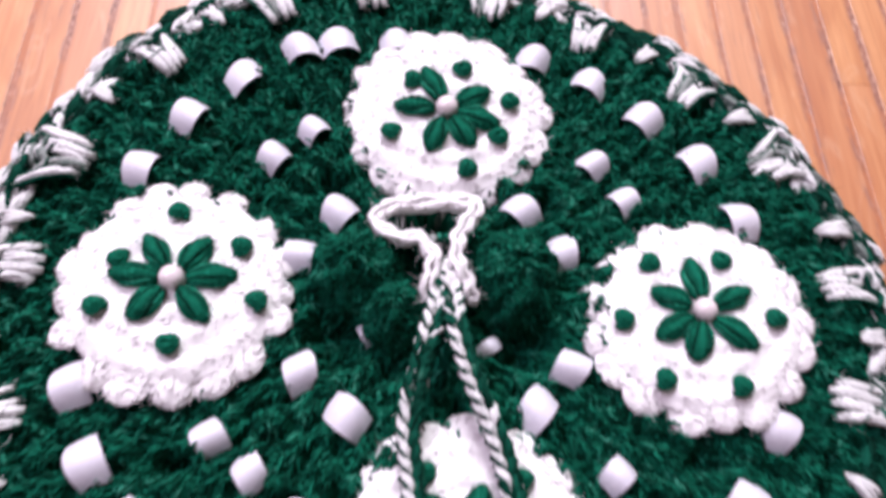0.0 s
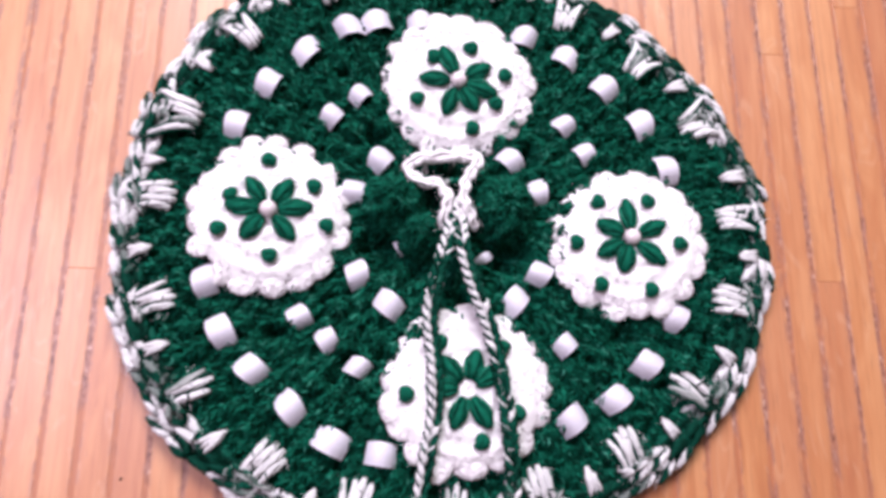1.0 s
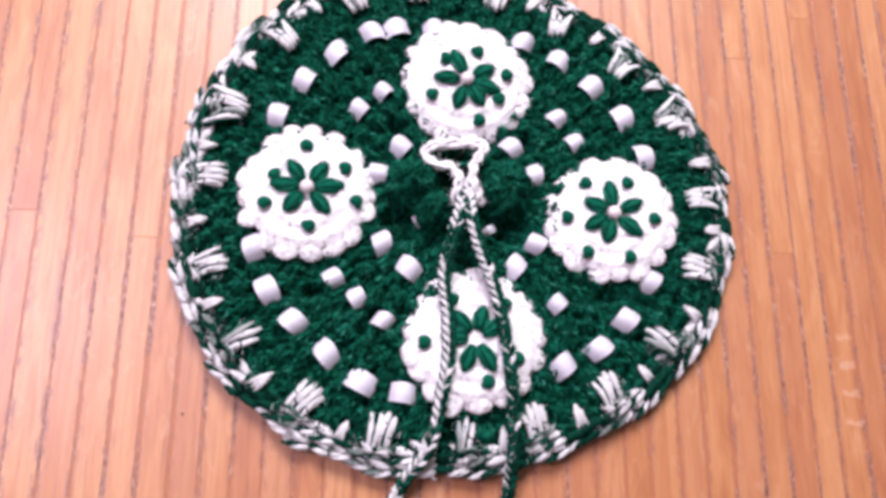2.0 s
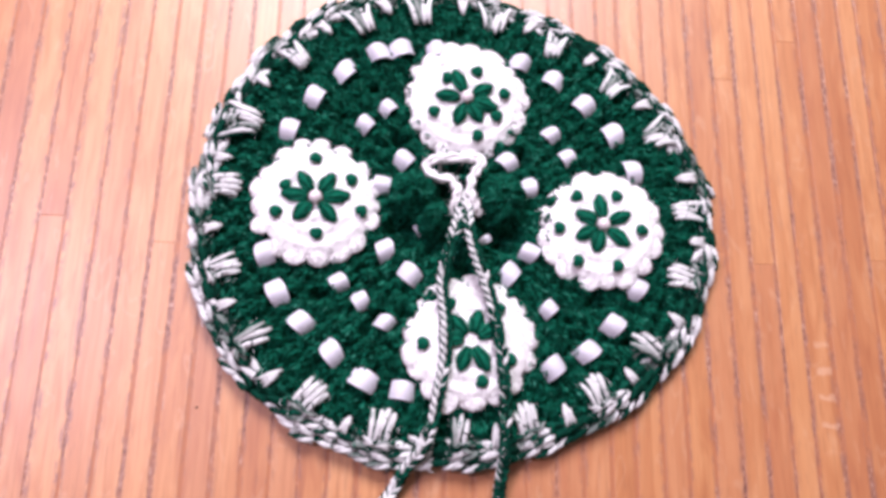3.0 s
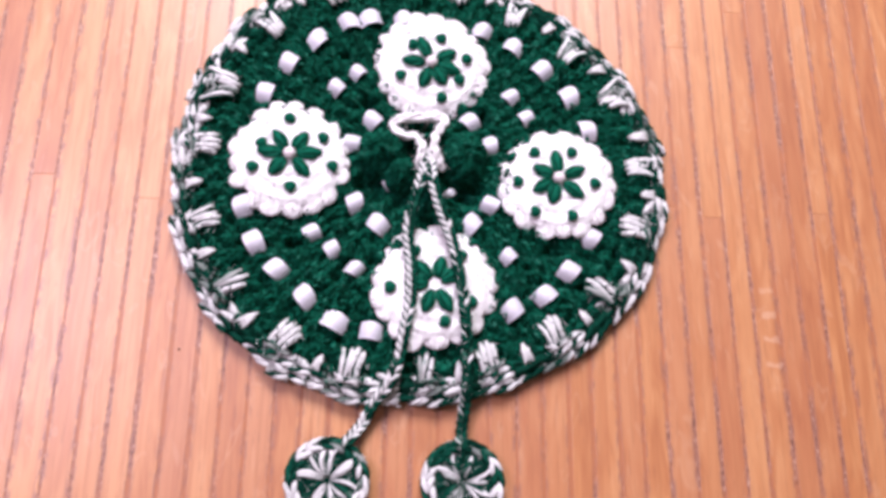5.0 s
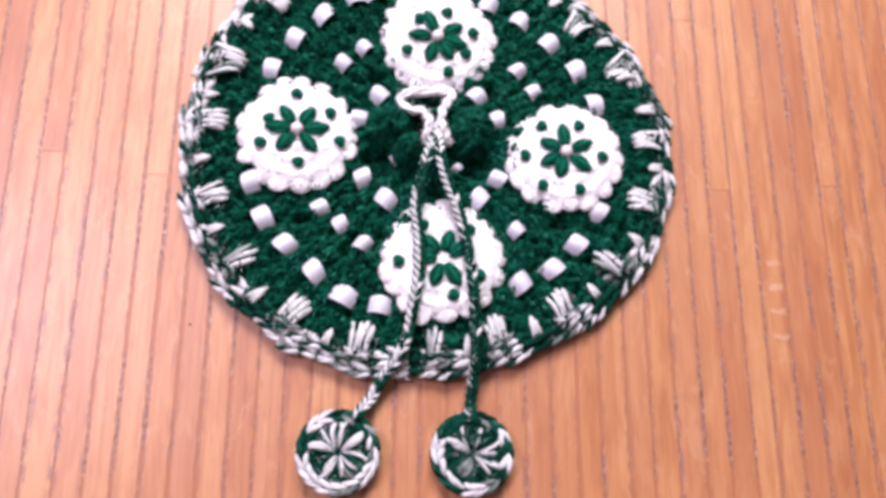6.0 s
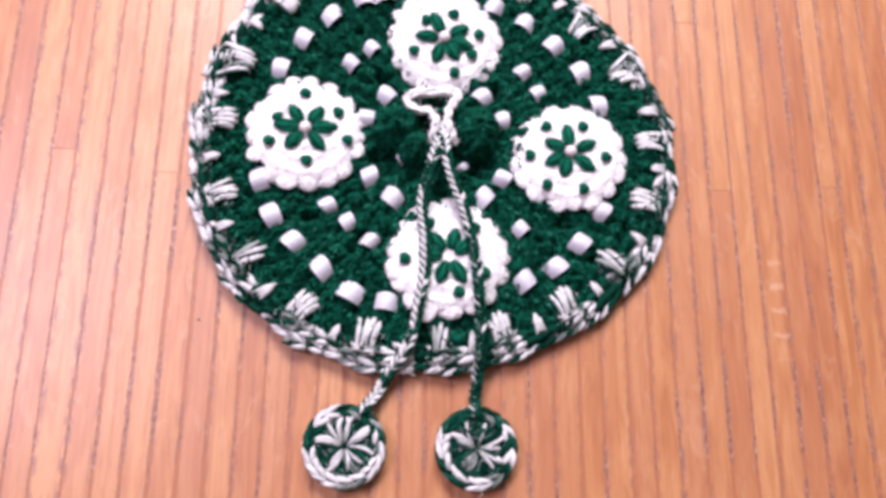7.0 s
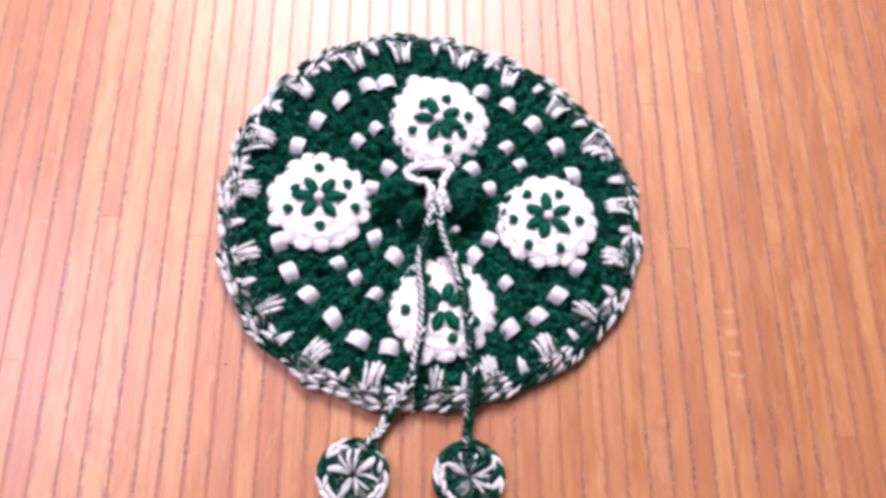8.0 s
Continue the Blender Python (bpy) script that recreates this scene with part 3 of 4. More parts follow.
def medallion(x, y, petals, knots, squash, tilt, bead=True):
    ob = part("medallion", BASE, pouch, "white crocheted flower medallion with scalloped rim", pose(x, y, top_z(x, y) + 0.0037, tilt[0], tilt[1], 0) @ Matrix.Diagonal((squash, 1.0, 1.0, 1.0)))
    n, lobe = 17, random.uniform(0, 6.283)
    for i in range(n):
        a = (i + random.uniform(-0.22, 0.22)) * 2 * math.pi / n
        r = 0.0230 + random.uniform(-0.0010, 0.0007) + 0.0009 * math.sin(2 * a + lobe)
        part("scallop", SCALLOPS[(i * 2) % 5], ob, "", pose(r * math.cos(a), r * math.sin(a), -0.0002 + random.uniform(-0.0003, 0.0003), random.uniform(-8, 8), random.uniform(4, 12), math.degrees(a) + random.uniform(-14, 14)) @ Matrix.Diagonal((random.uniform(0.85, 1.15), random.uniform(0.85, 1.30), random.uniform(0.8, 1.1), 1.0)))
    for i, a in enumerate(petals):
        part("petal", PETALS[(i * 2 + len(knots)) % 3], ob, "green satin-stitched petal", pose(0, 0, 0.0036, 0, 3, a))
    for a, r in knots:
        part("knot", KNOT, ob, "green embroidered knot", pose(r * math.cos(radians(a)), r * math.sin(radians(a)), 0.0031, 0, 0, a * 7))
    if bead:
        part("pearl", BEAD, ob, "pinkish white pearl bead", pose(0, 0, 0.0052))
    return ob


medallion(*MEDALLIONS["west"], (7, 57, 124, 174, 230, 311), ((94, 0.0175), (33, 0.0165), (-14, 0.0190), (275, 0.0152), (204, 0.0170), (159, 0.0132)), 1.01, (-2, 2))
medallion(*MEDALLIONS["east"], (94, 153, 26, -39, 253, 208), ((129, 0.0167), (63, 0.0149), (-6, 0.0165), (287, 0.0184), (235, 0.0195), (185, 0.0187)), 1.0, (-3, -2))
medallion(*MEDALLIONS["north"], (114, 30, 176, -18, -59, 250), ((133, 0.0125), (71, 0.0135), (10, 0.0165), (-30, 0.0150), (286, 0.0175), (207, 0.0155)), 1.02, (3, 0))
medallion(*MEDALLIONS["south"], (75, 130, 30, 178, 250, 300), ((185, 0.0190), (-25, 0.0170), (285, 0.0165), (120, 0.0170), (50, 0.0170)), 1.02, (-2, 0), False)


# ---------------------------------------------------------------- edging
edging = part("edging", None, pouch, "variegated white and green shell-stitch edging")
SHELLS = (102, 81, 62, 42, 24, 2, -15, -35, -53, -72, -89, -108, -126, -145, -163, 177, 160, 138, 118)


def shell_mesh(count, fanned):
    """A shell of white loops side by side, with thin green strands between and across them; fanned: spread at the inner end."""
    s = Strands()
    inner, outer = (0.0027, 0.0017) if fanned else (0.0017, 0.0033)
    for j in range(count):
        o = j - (count - 1) / 2
        lean, wave = random.uniform(-0.0009, 0.0009), random.uniform(0.0002, 0.0007)
        start, reach = -0.0082 + 0.0008 * abs(o) + random.uniform(-0.0010, 0.0010), random.uniform(0.0125, 0.0150)
        thick = random.uniform(0.00090, 0.00114)
        pts = []
        for q in np.linspace(0, 1, 9):
            pts.append((start + reach * q, o * (inner + (outer - inner) * q) + lean * q + wave * math.sin(4 * q + j), 0.0008 + 0.0034 * math.sin(math.pi * min(1, 0.16 + 0.70 * q))))
        s.bundle(pts, np.array([0.7, 1.1, 1.25, 1.25, 1.15, 1.0, 0.9, 0.8, 0.5]) * thick, 0 if random.random() < 0.88 else 2, 6)
        for side in (-0.5, 0.5):
            if random.random() < 0.75:
                s.bundle([(x, y + side * (inner + outer) / 2, z + 0.0001) for x, y, z in pts], thick * 0.45, 1, 4)
        if random.random() < 0.5:
            m = random.randrange(2, 6)
            x, y, z = pts[m]
            s.tube([(x - 0.0006, y - 0.0016, z - 0.0002), (x, y, z + 0.0014), (x + 0.0012, y + 0.0016, z - 0.0002)], 0.00030, 5, 1)
    # the mottled foot of the shell
    for _ in range(7):
        x, y, way = random.uniform(0.0030, 0.0066), random.uniform(-0.0040, 0.0040), random.uniform(-0.7, 0.7)
        far = random.uniform(0.0020, 0.0036)
        pts = [(x + math.sin(way) * far * q, y + math.cos(way) * far * q, 0.0030 + 0.0012 * (1 - q * q)) for q in np.linspace(-1, 1, 5)]
        s.bundle(pts, np.array([0.4, 0.9, 1.0, 0.9, 0.4]) * 0.0008, random.choice((1, 1, 2, 2, 0)), 5)
    for _ in range(180):
        x = random.uniform(-0.008, 0.008)
        p = np.array((x, random.uniform(-0.5, 0.5) * inner * (count + 1), random.uniform(0.0015, 0.0046)))
        way = np.random.normal(size=3) + (0.3, 0, 0.1)
        s.hair(p, way / np.linalg.norm(way), random.uniform(0.0010, 0.0028), random.choice((0, 1, 1)), 0.00008)
    return s.mesh("shell_stitch", [WOOL, DEEP, GREY])


def spike_mesh():
    """A single long stitch between two shells: a short white wedge that points inwards."""
    s = Strands()
    for o in (-1, 0, 1):
        tip = random.uniform(-0.0046, -0.0030)
        pts = [(tip + (0.0050 - tip) * q, o * (0.0003 + 0.0016 * q) + random.gauss(0, 0.0001), 0.0014 + 0.0024 * math.sin(math.pi * min(1, 0.2 + 0.6 * q))) for q in np.linspace(0, 1, 7)]
        s.bundle(pts, np.array([0.4, 0.9, 1.1, 1.1, 1.0, 0.9, 0.5]) * 0.00085, 0, 5)
    for _ in range(40):
        way = np.random.normal(size=3) + (0, 0, 0.2)
        s.hair(np.array((random.uniform(-0.003, 0.004), random.gauss(0, 0.001), 0.0030)), way / np.linalg.norm(way), random.uniform(0.0010, 0.0024), random.choice((0, 1)), 0.00007)
    return s.mesh("spike_stitch", [WOOL, DEEP])


def edge_mesh(mats):
    """One plait stitch of the outermost round: two arms in a V, laid along y, each of two plies."""
    s = Strands()
    for side in (-1, 1):
        thick = random.uniform(0.0013, 0.0016)
        for ply in (0, 1):
            pts = [(side * 0.0025 * (1 - 0.85 * q) + (ply - 0.5) * 0.0007 * math.cos(4 * q + side), -0.0042 + 0.0094 * q, 0.0010 * math.sin(math.pi * q) + 0.0003 * side + (ply - 0.5) * 0.0009 * math.sin(4 * q + side)) for q in np.linspace(0, 1, 7)]
            s.bundle(pts, np.array([0.5, 0.9, 1.1, 1.15, 1.1, 0.9, 0.5]) * thick * (0.80 if ply == 0 else 0.66), 0 if (side < 0 or ply == 0) else len(mats) - 1, 5)
    for _ in range(40):
        way = np.random.normal(size=3) + (0.4, 0, 0.1)
        s.hair(np.array((random.uniform(-0.001, 0.0025), random.uniform(-0.004, 0.004), random.uniform(-0.001, 0.0015))), way / np.linalg.norm(way), random.uniform(0.0012, 0.0032), random.choice((0, len(mats) - 1)), 0.00007)
    s.fibre_mat(45, lambda: (random.uniform(-0.0030, 0.0030), random.uniform(-0.0045, 0.0050)), lambda x, y: 0.0013 - 120 * x * x * 0.5 + random.uniform(-0.0003, 0.0004), (0.00012, 0.00026), (0.0012, 0.0028), random.choice((0, len(mats) - 1)))
    return s.mesh("edge_stitch", mats)


CLOSED_SHELLS = [shell_mesh(n, False) for n in (4, 5, 4)]
FANNED_SHELLS = [shell_mesh(n, True) for n in (4, 3, 4)]
SPIKES = [spike_mesh() for _ in range(3)]
EDGE_WHITE = [edge_mesh(m) for m in ([WOOL], [WOOL], [WOOL, DEEP], [WOOL, GREY])]
EDGE_MIXED = [edge_mesh(m) for m in ([WOOL, DEEP], [DEEP, WOOL], [GREY, DEEP])]
EDGE_GREEN = [edge_mesh(m) for m in ([DEEP], [DEEP], [DEEP, GREY])]


def on_edge(a, inward, up=0.0):
    r = rim(a) - inward
    x, y = place(r, a)
    return x, y, 0.0046 + lift(a) + up


for _i, _d in enumerate(SHELLS):
    _a, _b = radians(_d), radians(_d + 9.3 + random.uniform(-1.2, 1.2))
    _me = CLOSED_SHELLS[_i % 3] if math.sin(_a + 0.25) > 0.05 else FANNED_SHELLS[_i % 3]
    part("shell_stitch", _me, edging, "white wool shell with green strands between", pose(*on_edge(_a, 0.0118, 0.0024), random.uniform(-5, 5), 7, _d + random.uniform(-10, 10)) @ Matrix.Scale(random.uniform(0.98, 1.14), 4))
    part("spike_stitch", SPIKES[_i % 3], edging, "single white wool stitch", pose(*on_edge(_b, 0.0100, 0.0026), 0, 7, math.degrees(_b) + random.uniform(-18, 18)) @ Matrix.Scale(random.uniform(0.8, 1.1), 4))

# the outer rounds: white runs from each shell to the next spike, green between
_count = 88
for _layer, _in, _up in ((0, 0.0020, 0.0010), (1, 0.0034, -0.0012), (2, 0.0062, 0.0026)):
    for _i in range(_count):
        _a = 2 * math.pi * (_i + 0.5 * _layer) / _count
        _past = min((math.degrees(_a) - d + 2) % 360 for d in SHELLS)
        _odds = 0.90 if _past < 12.0 else 0.16
        if _layer == 2:
            _odds *= 0.6
        _pick = random.random()
        _me = random.choice(EDGE_WHITE) if _pick < _odds * 0.75 else random.choice(EDGE_MIXED) if _pick < _odds + 0.08 else random.choice(EDGE_GREEN)
        if _layer == 1:
            _me = random.choice(EDGE_GREEN)
        part("edge_stitch", _me, edging, "", pose(*on_edge(_a, _in + random.uniform(-0.0012, 0.0008) + 0.0010 * math.cos(19 * _a), _up), random.uniform(-8, 8), 30 if _layer < 2 else 10, math.degrees(_a) + random.uniform(-9, 9)) @ Matrix.Scale(random.uniform(1.0, 1.2), 4))


# ---------------------------------------------------------------- gathered neck
def gather_mesh(cx, cy, rx, ry, high, seed):
    """A bunched fold of the neck: strands gathered over a soft lump."""
    rnd = random.Random(seed)
    s = Strands()
    rows = [[(cx + rx * 0.92 * math.cos(e) * math.cos(a), cy + ry * 0.92 * math.cos(e) * math.sin(a), 0.004 + (high - 0.0050) * math.sin(e)) for a in np.arange(20) * 2 * math.pi / 20] for e in np.linspace(0, math.pi / 2, 7)]
    s.grid(rows, 0, True)
    for _ in range(4200):
        a, e = rnd.uniform(0, 2 * math.pi), math.asin(rnd.uniform(0.0, 0.99))
        turn = rnd.gauss(0.0, 0.8)
        half = rnd.uniform(0.08, 0.20)
        pts = []
        for q in (-1.0, -0.33, 0.33, 1.0):
            b, h = a + half * q * math.sin(turn) / max(0.3, math.cos(e)), max(0.02, min(1.55, e + half * q * math.cos(turn)))
            k = 0.94 + 0.03 * (1 - q * q) + 0.15 * noise.noise((math.cos(b) * 3, math.sin(b) * 3, h * 3 + seed)) + rnd.uniform(0, 0.06)
            pts.append((cx + rx * k * math.cos(h) * math.cos(b), cy + ry * k * math.cos(h) * math.sin(b), 0.004 + (high - 0.004) * k * math.sin(h)))
        thick = rnd.uniform(0.00016, 0.00040)
        s.tube(pts, [thick * 0.5, thick, thick, thick * 0.4], 3)
    for _ in range(1200):
        a, e = rnd.uniform(0, 2 * math.pi), math.asin(rnd.uniform(0.0, 1.0))
        d = np.array((math.cos(e) * math.cos(a), math.cos(e) * math.sin(a), math.sin(e)))
        way = d * 0.6 + np.random.normal(size=3) * 0.7
        s.hair(np.array((cx, cy, 0.004)) + d * (rx, ry, high - 0.004), way / np.linalg.norm(way), rnd.uniform(0.0012, 0.0035))
    return s.mesh("gathered_fold", [GREEN])


for _k, _g in enumerate(((-0.0200, 0.0175, 0.0122, 0.0108, 0.0235), (-0.0105, 0.0065, 0.0080, 0.0085, 0.0215), (0.0178, 0.0165, 0.0118, 0.0128, 0.0235))):
    part("gathered_fold", gather_mesh(*_g, _k), pouch, "bunched fuzzy green fold of the pouch neck")


def smooth_path(points, n):
    """A soft curve through a few points."""
    p = np.asarray(points, float)
    t = np.linspace(0, len(p) - 1, n)
    out = []
    for u in t:
        i = min(int(u), len(p) - 2)
        f = u - i
        a, b, c, d = p[max(i - 1, 0)], p[i], p[i + 1], p[min(i + 2, len(p) - 1)]
        out.append(0.5 * (2 * b + (c - a) * f + (2 * a - 5 * b + 4 * c - d) * f * f + (3 * b - a - 3 * c + d) * f ** 3))
    return np.array(out)


def trim_mesh():
    """The white trim of the pouch's mouth: two lips that fold together towards the drawstring."""
    s = Strands()
    west = [(0.0059, 0.0322, 0.0205), (-0.0050, 0.0318, 0.0205), (-0.0128, 0.0302, 0.0205), (-0.0152, 0.0271, 0.0203), (-0.0118, 0.0234, 0.0205), (-0.0050, 0.0216, 0.0215), (-0.0018, 0.0168, 0.0220), (-0.0029, 0.0123, 0.0218), (-0.0033, 0.0074, 0.0195)]
    east = [(-0.0093, 0.0314, 0.0200), (0.0008, 0.0322, 0.0205), (0.0084, 0.0318, 0.0208), (0.0066, 0.0274, 0.0215), (0.0038, 0.0222, 0.0220), (0.0035, 0.0160, 0.0220), (0.0057, 0.0115, 0.0208), (0.0069, 0.0079, 0.0185)]
    for path in (west, east):
        c = smooth_path(path, 60)
        for off, low, rad in ((-0.0008, 0.0, 0.0009), (0.0008, -0.0006, 0.0009), (0.0, -0.0026, 0.0012)):
            q = c.copy()
            tan = np.gradient(q, axis=0)
            side = np.column_stack([-tan[:, 1], tan[:, 0], 0 * tan[:, 0]])
            side /= np.linalg.norm(side, axis=1)[:, None]
            w = np.arange(60)
            q += side * (off + 0.0004 * np.sin(w * 0.9 + off * 9000))[:, None]
            q[:, 2] += low + 0.0003 * np.cos(w * 0.7)
            s.bundle(q, rad * (1.0 + 0.12 * np.sin(w * 0.8 + off * 5000)), 0, 6, 0.35, 16.0)
    for _ in range(420):
        c = smooth_path(random.choice((west, east)), 30)[random.randrange(30)]
        way = np.random.normal(size=3)
        way /= np.linalg.norm(way)
        s.hair(c + way * 0.0014, way, random.uniform(0.0012, 0.003))
    return s.mesh("mouth_trim", [WHITE])


part("mouth_trim", trim_mesh(), pouch, "white crocheted trim round the gathered mouth")


def mouth_mesh():
    """The dark inside of the mouth: a short sleeve of wool that runs down into the pouch."""
    s = Strands()
    for i in range(26):
        a = 2 * math.pi * i / 26
        c, w = math.cos(a), math.sin(a)
        pts = [(-0.0030 + c * 0.0088 * k, 0.0278 + w * 0.0036 * k, z) for k, z in ((1.0, 0.0165), (0.95, 0.0130), (0.85, 0.0095), (0.8, 0.004))]
        s.bundle(pts, 0.0011, 0 if i % 5 else 1, 4)
    return s.mesh("mouth", [GREEN, GREY])


tagged(part("mouth", mouth_mesh(), pouch, "dark inside of the pouch mouth"), kind="stuff")


# ---------------------------------------------------------------- drawstring
def cord_mesh(path, seed, pale):
    """A crocheted chain cord of green and white wool."""
    rnd = random.Random(seed)
    s = Strands()
    c = smooth_path(path, 400)
    far = np.concatenate([[0], np.cumsum(np.linalg.norm(np.diff(c, axis=0), axis=1))])
    step, length = 0.0034, 0.0058
    u = 0.0
    hold = {1: 0, -1: 1}
    while u < far[-1] - length * 0.6:
        for side in (1, -1):
            if rnd.random() < 0.5:
                hold[side] = 0 if rnd.random() < pale(u / far[-1], side) else 1
            for ply in (0, 1):
                pts = []
                for q in np.linspace(0, 1, 7):
                    d = min(far[-1], u + (0.5 * step if side < 0 else 0) + length * q)
                    p = np.array([np.interp(d, far, c[:, i]) for i in range(3)])
                    e = np.array([np.interp(min(far[-1], d + 0.001), far, c[:, i]) - np.interp(max(0, d - 0.001), far, c[:, i]) for i in range(3)])
                    lat = np.array((-e[1], e[0], 0.0))
                    lat /= np.linalg.norm(lat) + 1e-9
                    pts.append(p + lat * (side * (0.0019 * (1 - 1.0 * q) + 0.0004 * ply)) + np.array((0, 0, 0.0011 * math.sin(math.pi * q) - 0.0005 * ply)))
                slot = hold[side] if ply == 0 else (1 if rnd.random() < 0.75 else 0)
                s.bundle(pts, np.array([0.45, 0.9, 1.15, 1.15, 1.05, 0.8, 0.45]) * (0.00095 if ply == 0 else 0.0006), slot, 5)
            pts = []
            for q in np.linspace(0, 1, 6):
                d = min(far[-1], u + (1.05 if side < 0 else 0.55) * step + length * 0.75 * q)
                p = np.array([np.interp(d, far, c[:, i]) for i in range(3)])
                e = np.array([np.interp(min(far[-1], d + 0.001), far, c[:, i]) - np.interp(max(0, d - 0.001), far, c[:, i]) for i in range(3)])
                lat = np.array((-e[1], e[0], 0.0))
                lat /= np.linalg.norm(lat) + 1e-9
                pts.append(p + lat * (side * 0.0025 * (1 - q)) + np.array((0, 0, 0.0004 + 0.0012 * math.sin(math.pi * q))))
            s.bundle(pts, 0.00050, 1 if rnd.random() < 0.9 else 0, 4)
        for _ in range(8):
            way = np.random.normal(size=3)
            s.hair(pts[3] + np.array((0, 0, 0.0008)), way / np.linalg.norm(way), rnd.uniform(0.001, 0.0026), rnd.choice((0, 1)), 0.00007)
        u += step
    # core
    s.tube(c[::8] - np.array((0, 0, 0.0008)), 0.0010, 6, 1)
    return s.mesh("drawstring", [WOOL, DEEP])


WEST_CORD = [(0.0001, 0.0186, 0.0175), (-0.0005, 0.0083, 0.0200), (-0.0035, -0.0028, 0.0215), (-0.0060, -0.0137, 0.0205), (-0.0074, -0.0224, 0.0195), (-0.0059, -0.0351, 0.0195), (-0.0054, -0.0448, 0.0195), (-0.0057, -0.0537, 0.0195),
             (-0.0081, -0.0674, 0.0175), (-0.0095, -0.0760, 0.0155), (-0.0132, -0.0867, 0.0125), (-0.0195, -0.0945, 0.0075), (-0.0242, -0.1029, 0.0045), (-0.0310, -0.1115, 0.0100)]
EAST_CORD = [(0.0014, 0.0186, 0.0175), (0.0020, 0.0082, 0.0205), (0.0038, -0.0039, 0.0225), (0.0069, -0.0136, 0.0215), (0.0105, -0.0222, 0.0205), (0.0134, -0.0328, 0.0200), (0.0155, -0.0434, 0.0200), (0.0172, -0.0539, 0.0195),
             (0.0184, -0.0670, 0.0180), (0.0190, -0.0772, 0.0160), (0.0191, -0.0872, 0.0125), (0.0187, -0.0960, 0.0070), (0.0179, -0.1035, 0.0045), (0.0175, -0.1120, 0.0085)]
part("drawstring", cord_mesh(WEST_CORD, 5, lambda q, side: 0.8 if q > 0.8 else (0.85 if side < 0 else 0.12)), pouch, "crocheted green and white wool cord")
part("drawstring", cord_mesh(EAST_CORD, 9, lambda q, side: (0.85 if side < 0 else 0.45) if q < 0.28 else (0.35 if side < 0 and q < 0.6 else 0.07)), pouch, "mostly green crocheted wool cord")


def bobble_mesh(seed):
    """A crocheted button: spokes of wool over a padded disc with a plaited rim."""
    rnd = random.Random(seed)
    s = Strands()
    turns = 32
    rows = [[(r * math.cos(a), r * math.sin(a), z) for a in np.arange(turns) * 2 * math.pi / turns] for r, z in ((0.001, 0.0005), (0.014, 0.0005), (0.0165, 0.0035), (0.0152, 0.0060), (0.011, 0.0074), (0.004, 0.0072), (0.0001, 0.0064))]
    s.grid(rows, 1, True)
    for _ in range(1500):
        a, r = rnd.uniform(0, 6.283), 0.0165 * math.sqrt(rnd.random())
        way, length = a + rnd.gauss(0, 0.5), rnd.uniform(0.0015, 0.0035)
        z = 0.0077 - 0.0012 * (1 - r / 0.0165) - 16 * max(0, r - 0.008) ** 2
        x, y = r * math.cos(a), r * math.sin(a)
        s.tube([(x - length * 0.5 * math.cos(way), y - length * 0.5 * math.sin(way), z), (x, y, z + 0.0004), (x + length * 0.5 * math.cos(way), y + length * 0.5 * math.sin(way), z)], [0.0001, 0.00028, 0.0001], 3, 1)
    # uneven spokes
    n = 26
    slot = 0
    for i in range(n):
        if rnd.random() < 0.7:
            slot = rnd.choice((0, 0, 0, 1, 1, 2))
        a = (i + rnd.uniform(-0.4, 0.4)) * 2 * math.pi / n
        sway, high, reach = rnd.uniform(-0.5, 0.5), rnd.uniform(0.0008, 0.0022), rnd.uniform(0.0085, 0.0150)
        pts = []
        for q in np.linspace(0, 1, 9):
            r = 0.0013 + reach * q
            b = a + sway * q * q
            pts.append((r * math.cos(b), r * math.sin(b), 0.0084 - 0.0020 * (1 - q) ** 2 + high * math.sin(math.pi * min(1, q * 0.95 + 0.05)) - 0.0008 * q))
        s.bundle(pts, np.array([0.25, 0.45, 0.7, 0.9, 1.05, 1.1, 1.1, 1.0, 0.5]) * rnd.uniform(0.00055, 0.00085), slot, 6)
    # plaited rim
    m = 18
    for i in range(m):
        a = (i + rnd.uniform(-0.2, 0.2)) * 2 * math.pi / m
        south = math.sin(a + 0.3) < 0.05
        slot = 0 if rnd.random() < (0.92 if south else 0.15) else 1
        for side in (-1, 1):
            pts = []
            for q in np.linspace(0, 1, 8):
                b = a + 0.54 * q
                r = 0.0150 + side * 0.0023 * (1 - 0.9 * q)
                pts.append((r * math.cos(b), r * math.sin(b), 0.0068 - side * 0.0010 * (1 - q) + 0.0012 * math.sin(math.pi * q)))
            s.bundle(pts, np.array([0.5, 0.9, 1.1, 1.15, 1.1, 1.0, 0.85, 0.5]) * rnd.uniform(0.00092, 0.00118), slot if rnd.random() < 0.8 else rnd.choice((1, 2)), 6)
    for i in range(26):
        a = 2 * math.pi * i / 26
        pts = [(0.0160 * math.cos(a + 0.34 * q), 0.0160 * math.sin(a + 0.34 * q), 0.0030 + 0.0005 * math.sin(q * 3.1)) for q in np.linspace(0, 1, 4)]
        s.tube(pts, 0.0019, 6, 1 if i % 4 else 0)
    for _ in range(900):
        a, r = rnd.uniform(0, 6.283), 0.018 * math.sqrt(rnd.random())
        way = np.random.normal(size=3) + (0, 0, 0.3)
        s.hair(np.array((r * math.cos(a), r * math.sin(a), 0.0100 - 12 * r * r)), way / np.linalg.norm(way), rnd.uniform(0.001, 0.003), rnd.choice((0, 1, 1)), 0.00008)
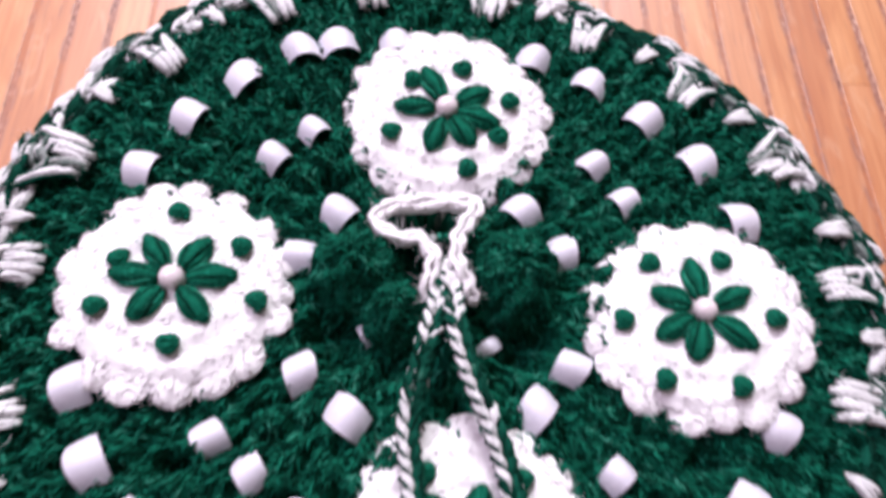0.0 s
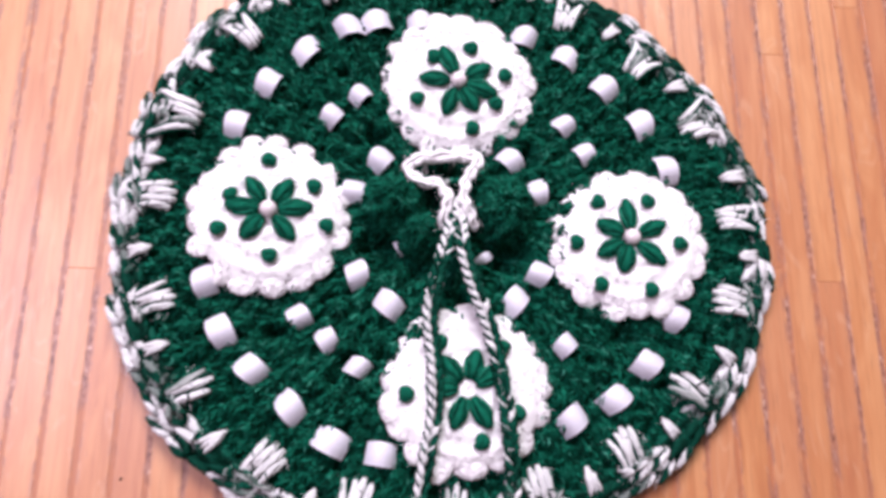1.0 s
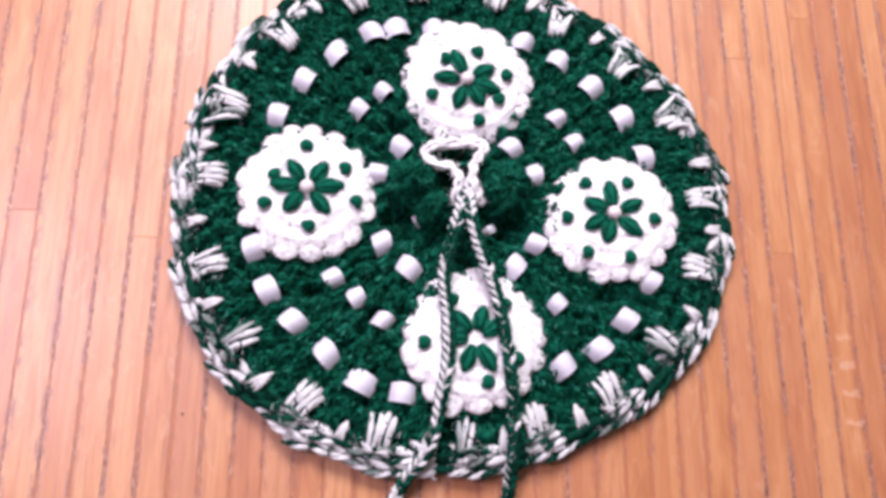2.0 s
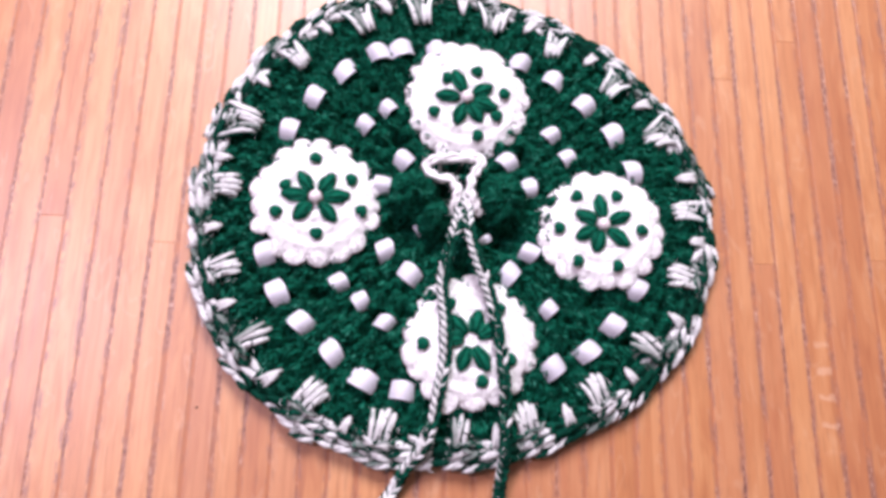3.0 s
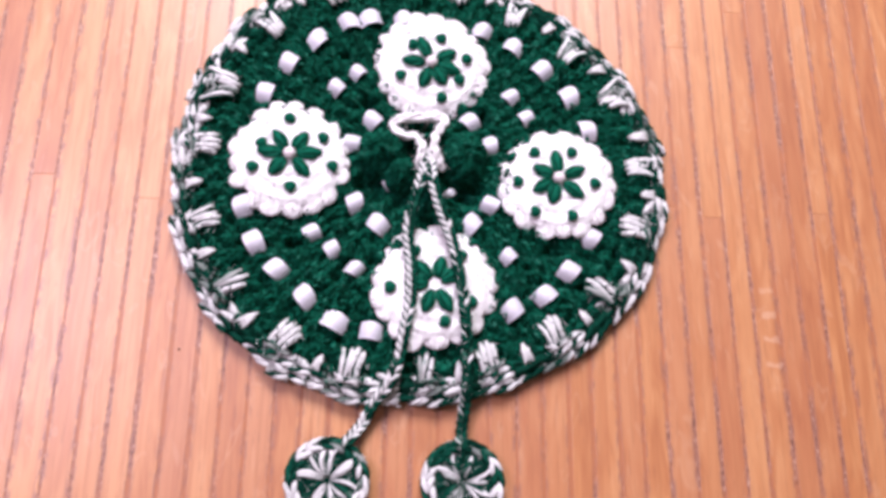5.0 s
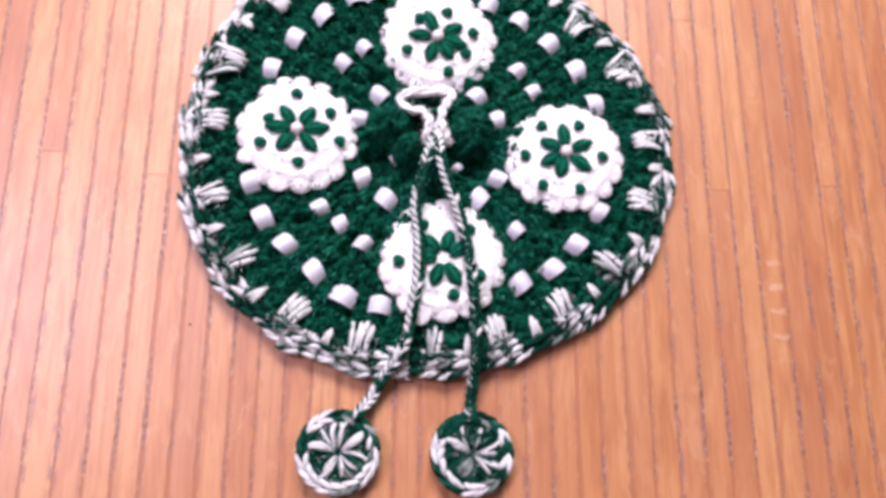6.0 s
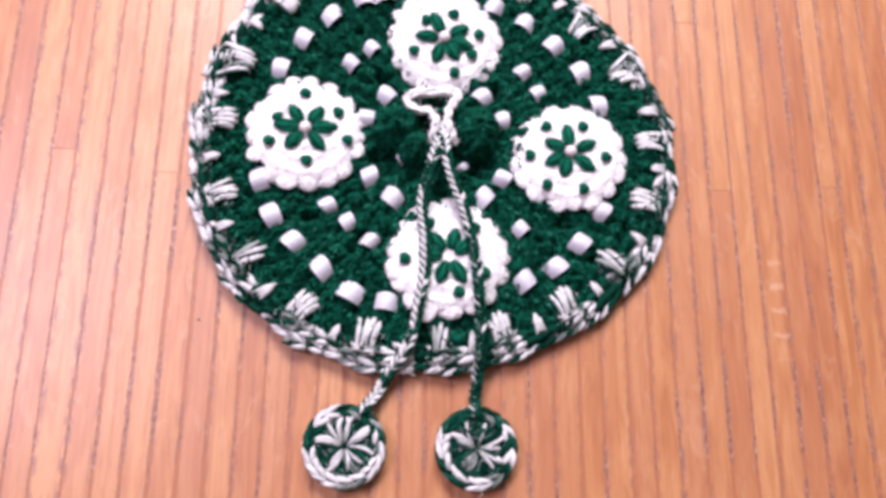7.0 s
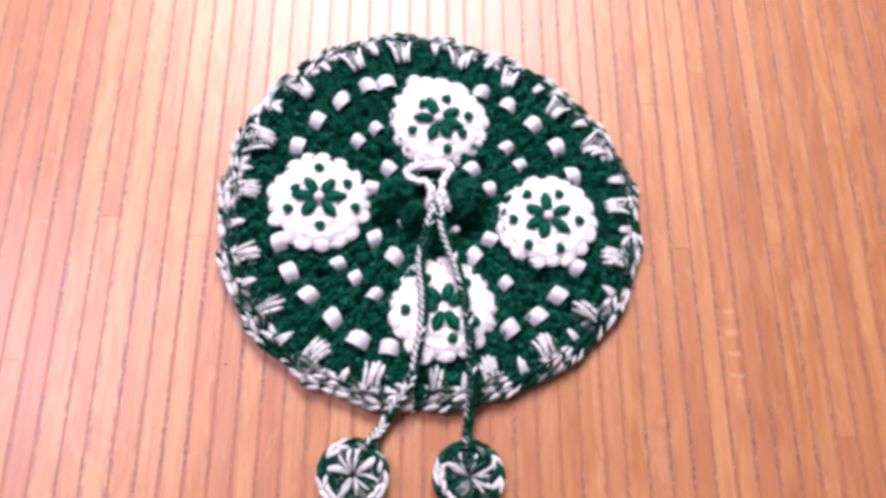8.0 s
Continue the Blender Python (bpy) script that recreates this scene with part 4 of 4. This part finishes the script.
    return s.mesh("bobble", [WOOL, DEEP, GREY])


part("bobble", bobble_mesh(21), pouch, "round green and white crocheted bobble on the cord end", pose(-0.0373, -0.1252, 0, 0, 0, 20) @ Matrix.Scale(0.98, 4))
part("bobble", bobble_mesh(34), pouch, "round green and white crocheted bobble on the cord end", pose(0.0182, -0.1254, 0, 0, 0, -10) @ Matrix.Scale(0.98, 4))


# ---------------------------------------------------------------- slats of the table
PITCH, FIRST = 0.01143, -0.1752


def slat_mesh(width, length):
    return box_mesh("slat", (-width / 2, -length / 2, -0.004), (width / 2, length / 2, 0.0), [WOOD], 0.00015)


# joints that stray from the even pitch, in mm
STRAY = {-2: -198.8, -1: -187.0, 0: -175.0, 1: -164.2, 2: -151.6, 3: -139.6, 4: -128.7, 5: -117.2, 6: -106.0, 7: -95.0, 8: -83.4, 9: -72.6,
         22: 75.8, 23: 87.9, 24: 98.0, 25: 110.0, 26: 121.3, 27: 132.8, 28: 144.0, 29: 154.0, 30: 165.8, 31: 177.2, 32: 188.7, 33: 198.4, 34: 210.9, 35: 222.5, 36: 233.5, 37: 246.0, 38: 260.4}
_rnd = random.Random(4)
_joint = {k: STRAY[k] / 1000 if k in STRAY else FIRST + PITCH * k + (0.0018 if k > 38 else 0.0) + _rnd.uniform(-0.0008, 0.0008) for k in range(-14, 47)}
for _k in range(-14, 46):
    _a, _b = _joint[_k], _joint[_k + 1]
    _w = _b - _a - _rnd.choice((0.0007, 0.0010, 0.0014, 0.0017, 0.0021))
    _y = -0.42
    _cuts = [_rnd.uniform(-0.36, -0.22), _rnd.uniform(0.17, 0.36)]
    if _rnd.random() < 0.18:
        _cuts[_rnd.choice((0, 1))] = _rnd.uniform(-0.15, 0.12)
    if _k == 4:
        _cuts = [-0.21, -0.0048]
    if _k == 29:
        _cuts = [-0.21, 0.11]
    for _j, _e in enumerate((*_cuts, 0.42)):
        _me = slat_mesh(_w, _e - _y - 0.0001)
        if _k == 29 and _j == 1:
            _me.materials[0] = RIPPLED
        part("slat", _me, table, "", pose((_a + _b) / 2, (_y + _e) / 2, TOP))
        _y = _e
for _side in (-1, 1):
    _lo, _hi = _joint[-14], _joint[46]
    _a, _b = (-0.60, _lo - 0.001) if _side < 0 else (_hi + 0.001, 0.60)
    part("tabletop_end", box_mesh("tabletop_end", (_a, -0.42, TOP - 0.004), (_b, 0.42, TOP), [WOOD], 0.0003), table)

# a dark crumb on the table
_bm = bmesh.new()
bmesh.ops.create_icosphere(_bm, subdivisions=2, radius=0.00045)
for _v in _bm.verts:
    _v.co *= 1 + 0.5 * noise.noise(_v.co * 3000)
    _v.co.z = _v.co.z * 0.6 + 0.00025
_me = bpy.data.meshes.new("crumb")
_bm.to_mesh(_me)
_bm.free()
_me.materials.append(plain_material("crumb", (0.01, 0.008, 0.007), (0.03, 0.02, 0.018), 2000.0, 0.8))
_crumb = tagged(new("crumb", _me), "tiny dark crumb lying on the wooden table", "crumb")
_crumb.location = (-0.1027, -0.0724, 0.0)
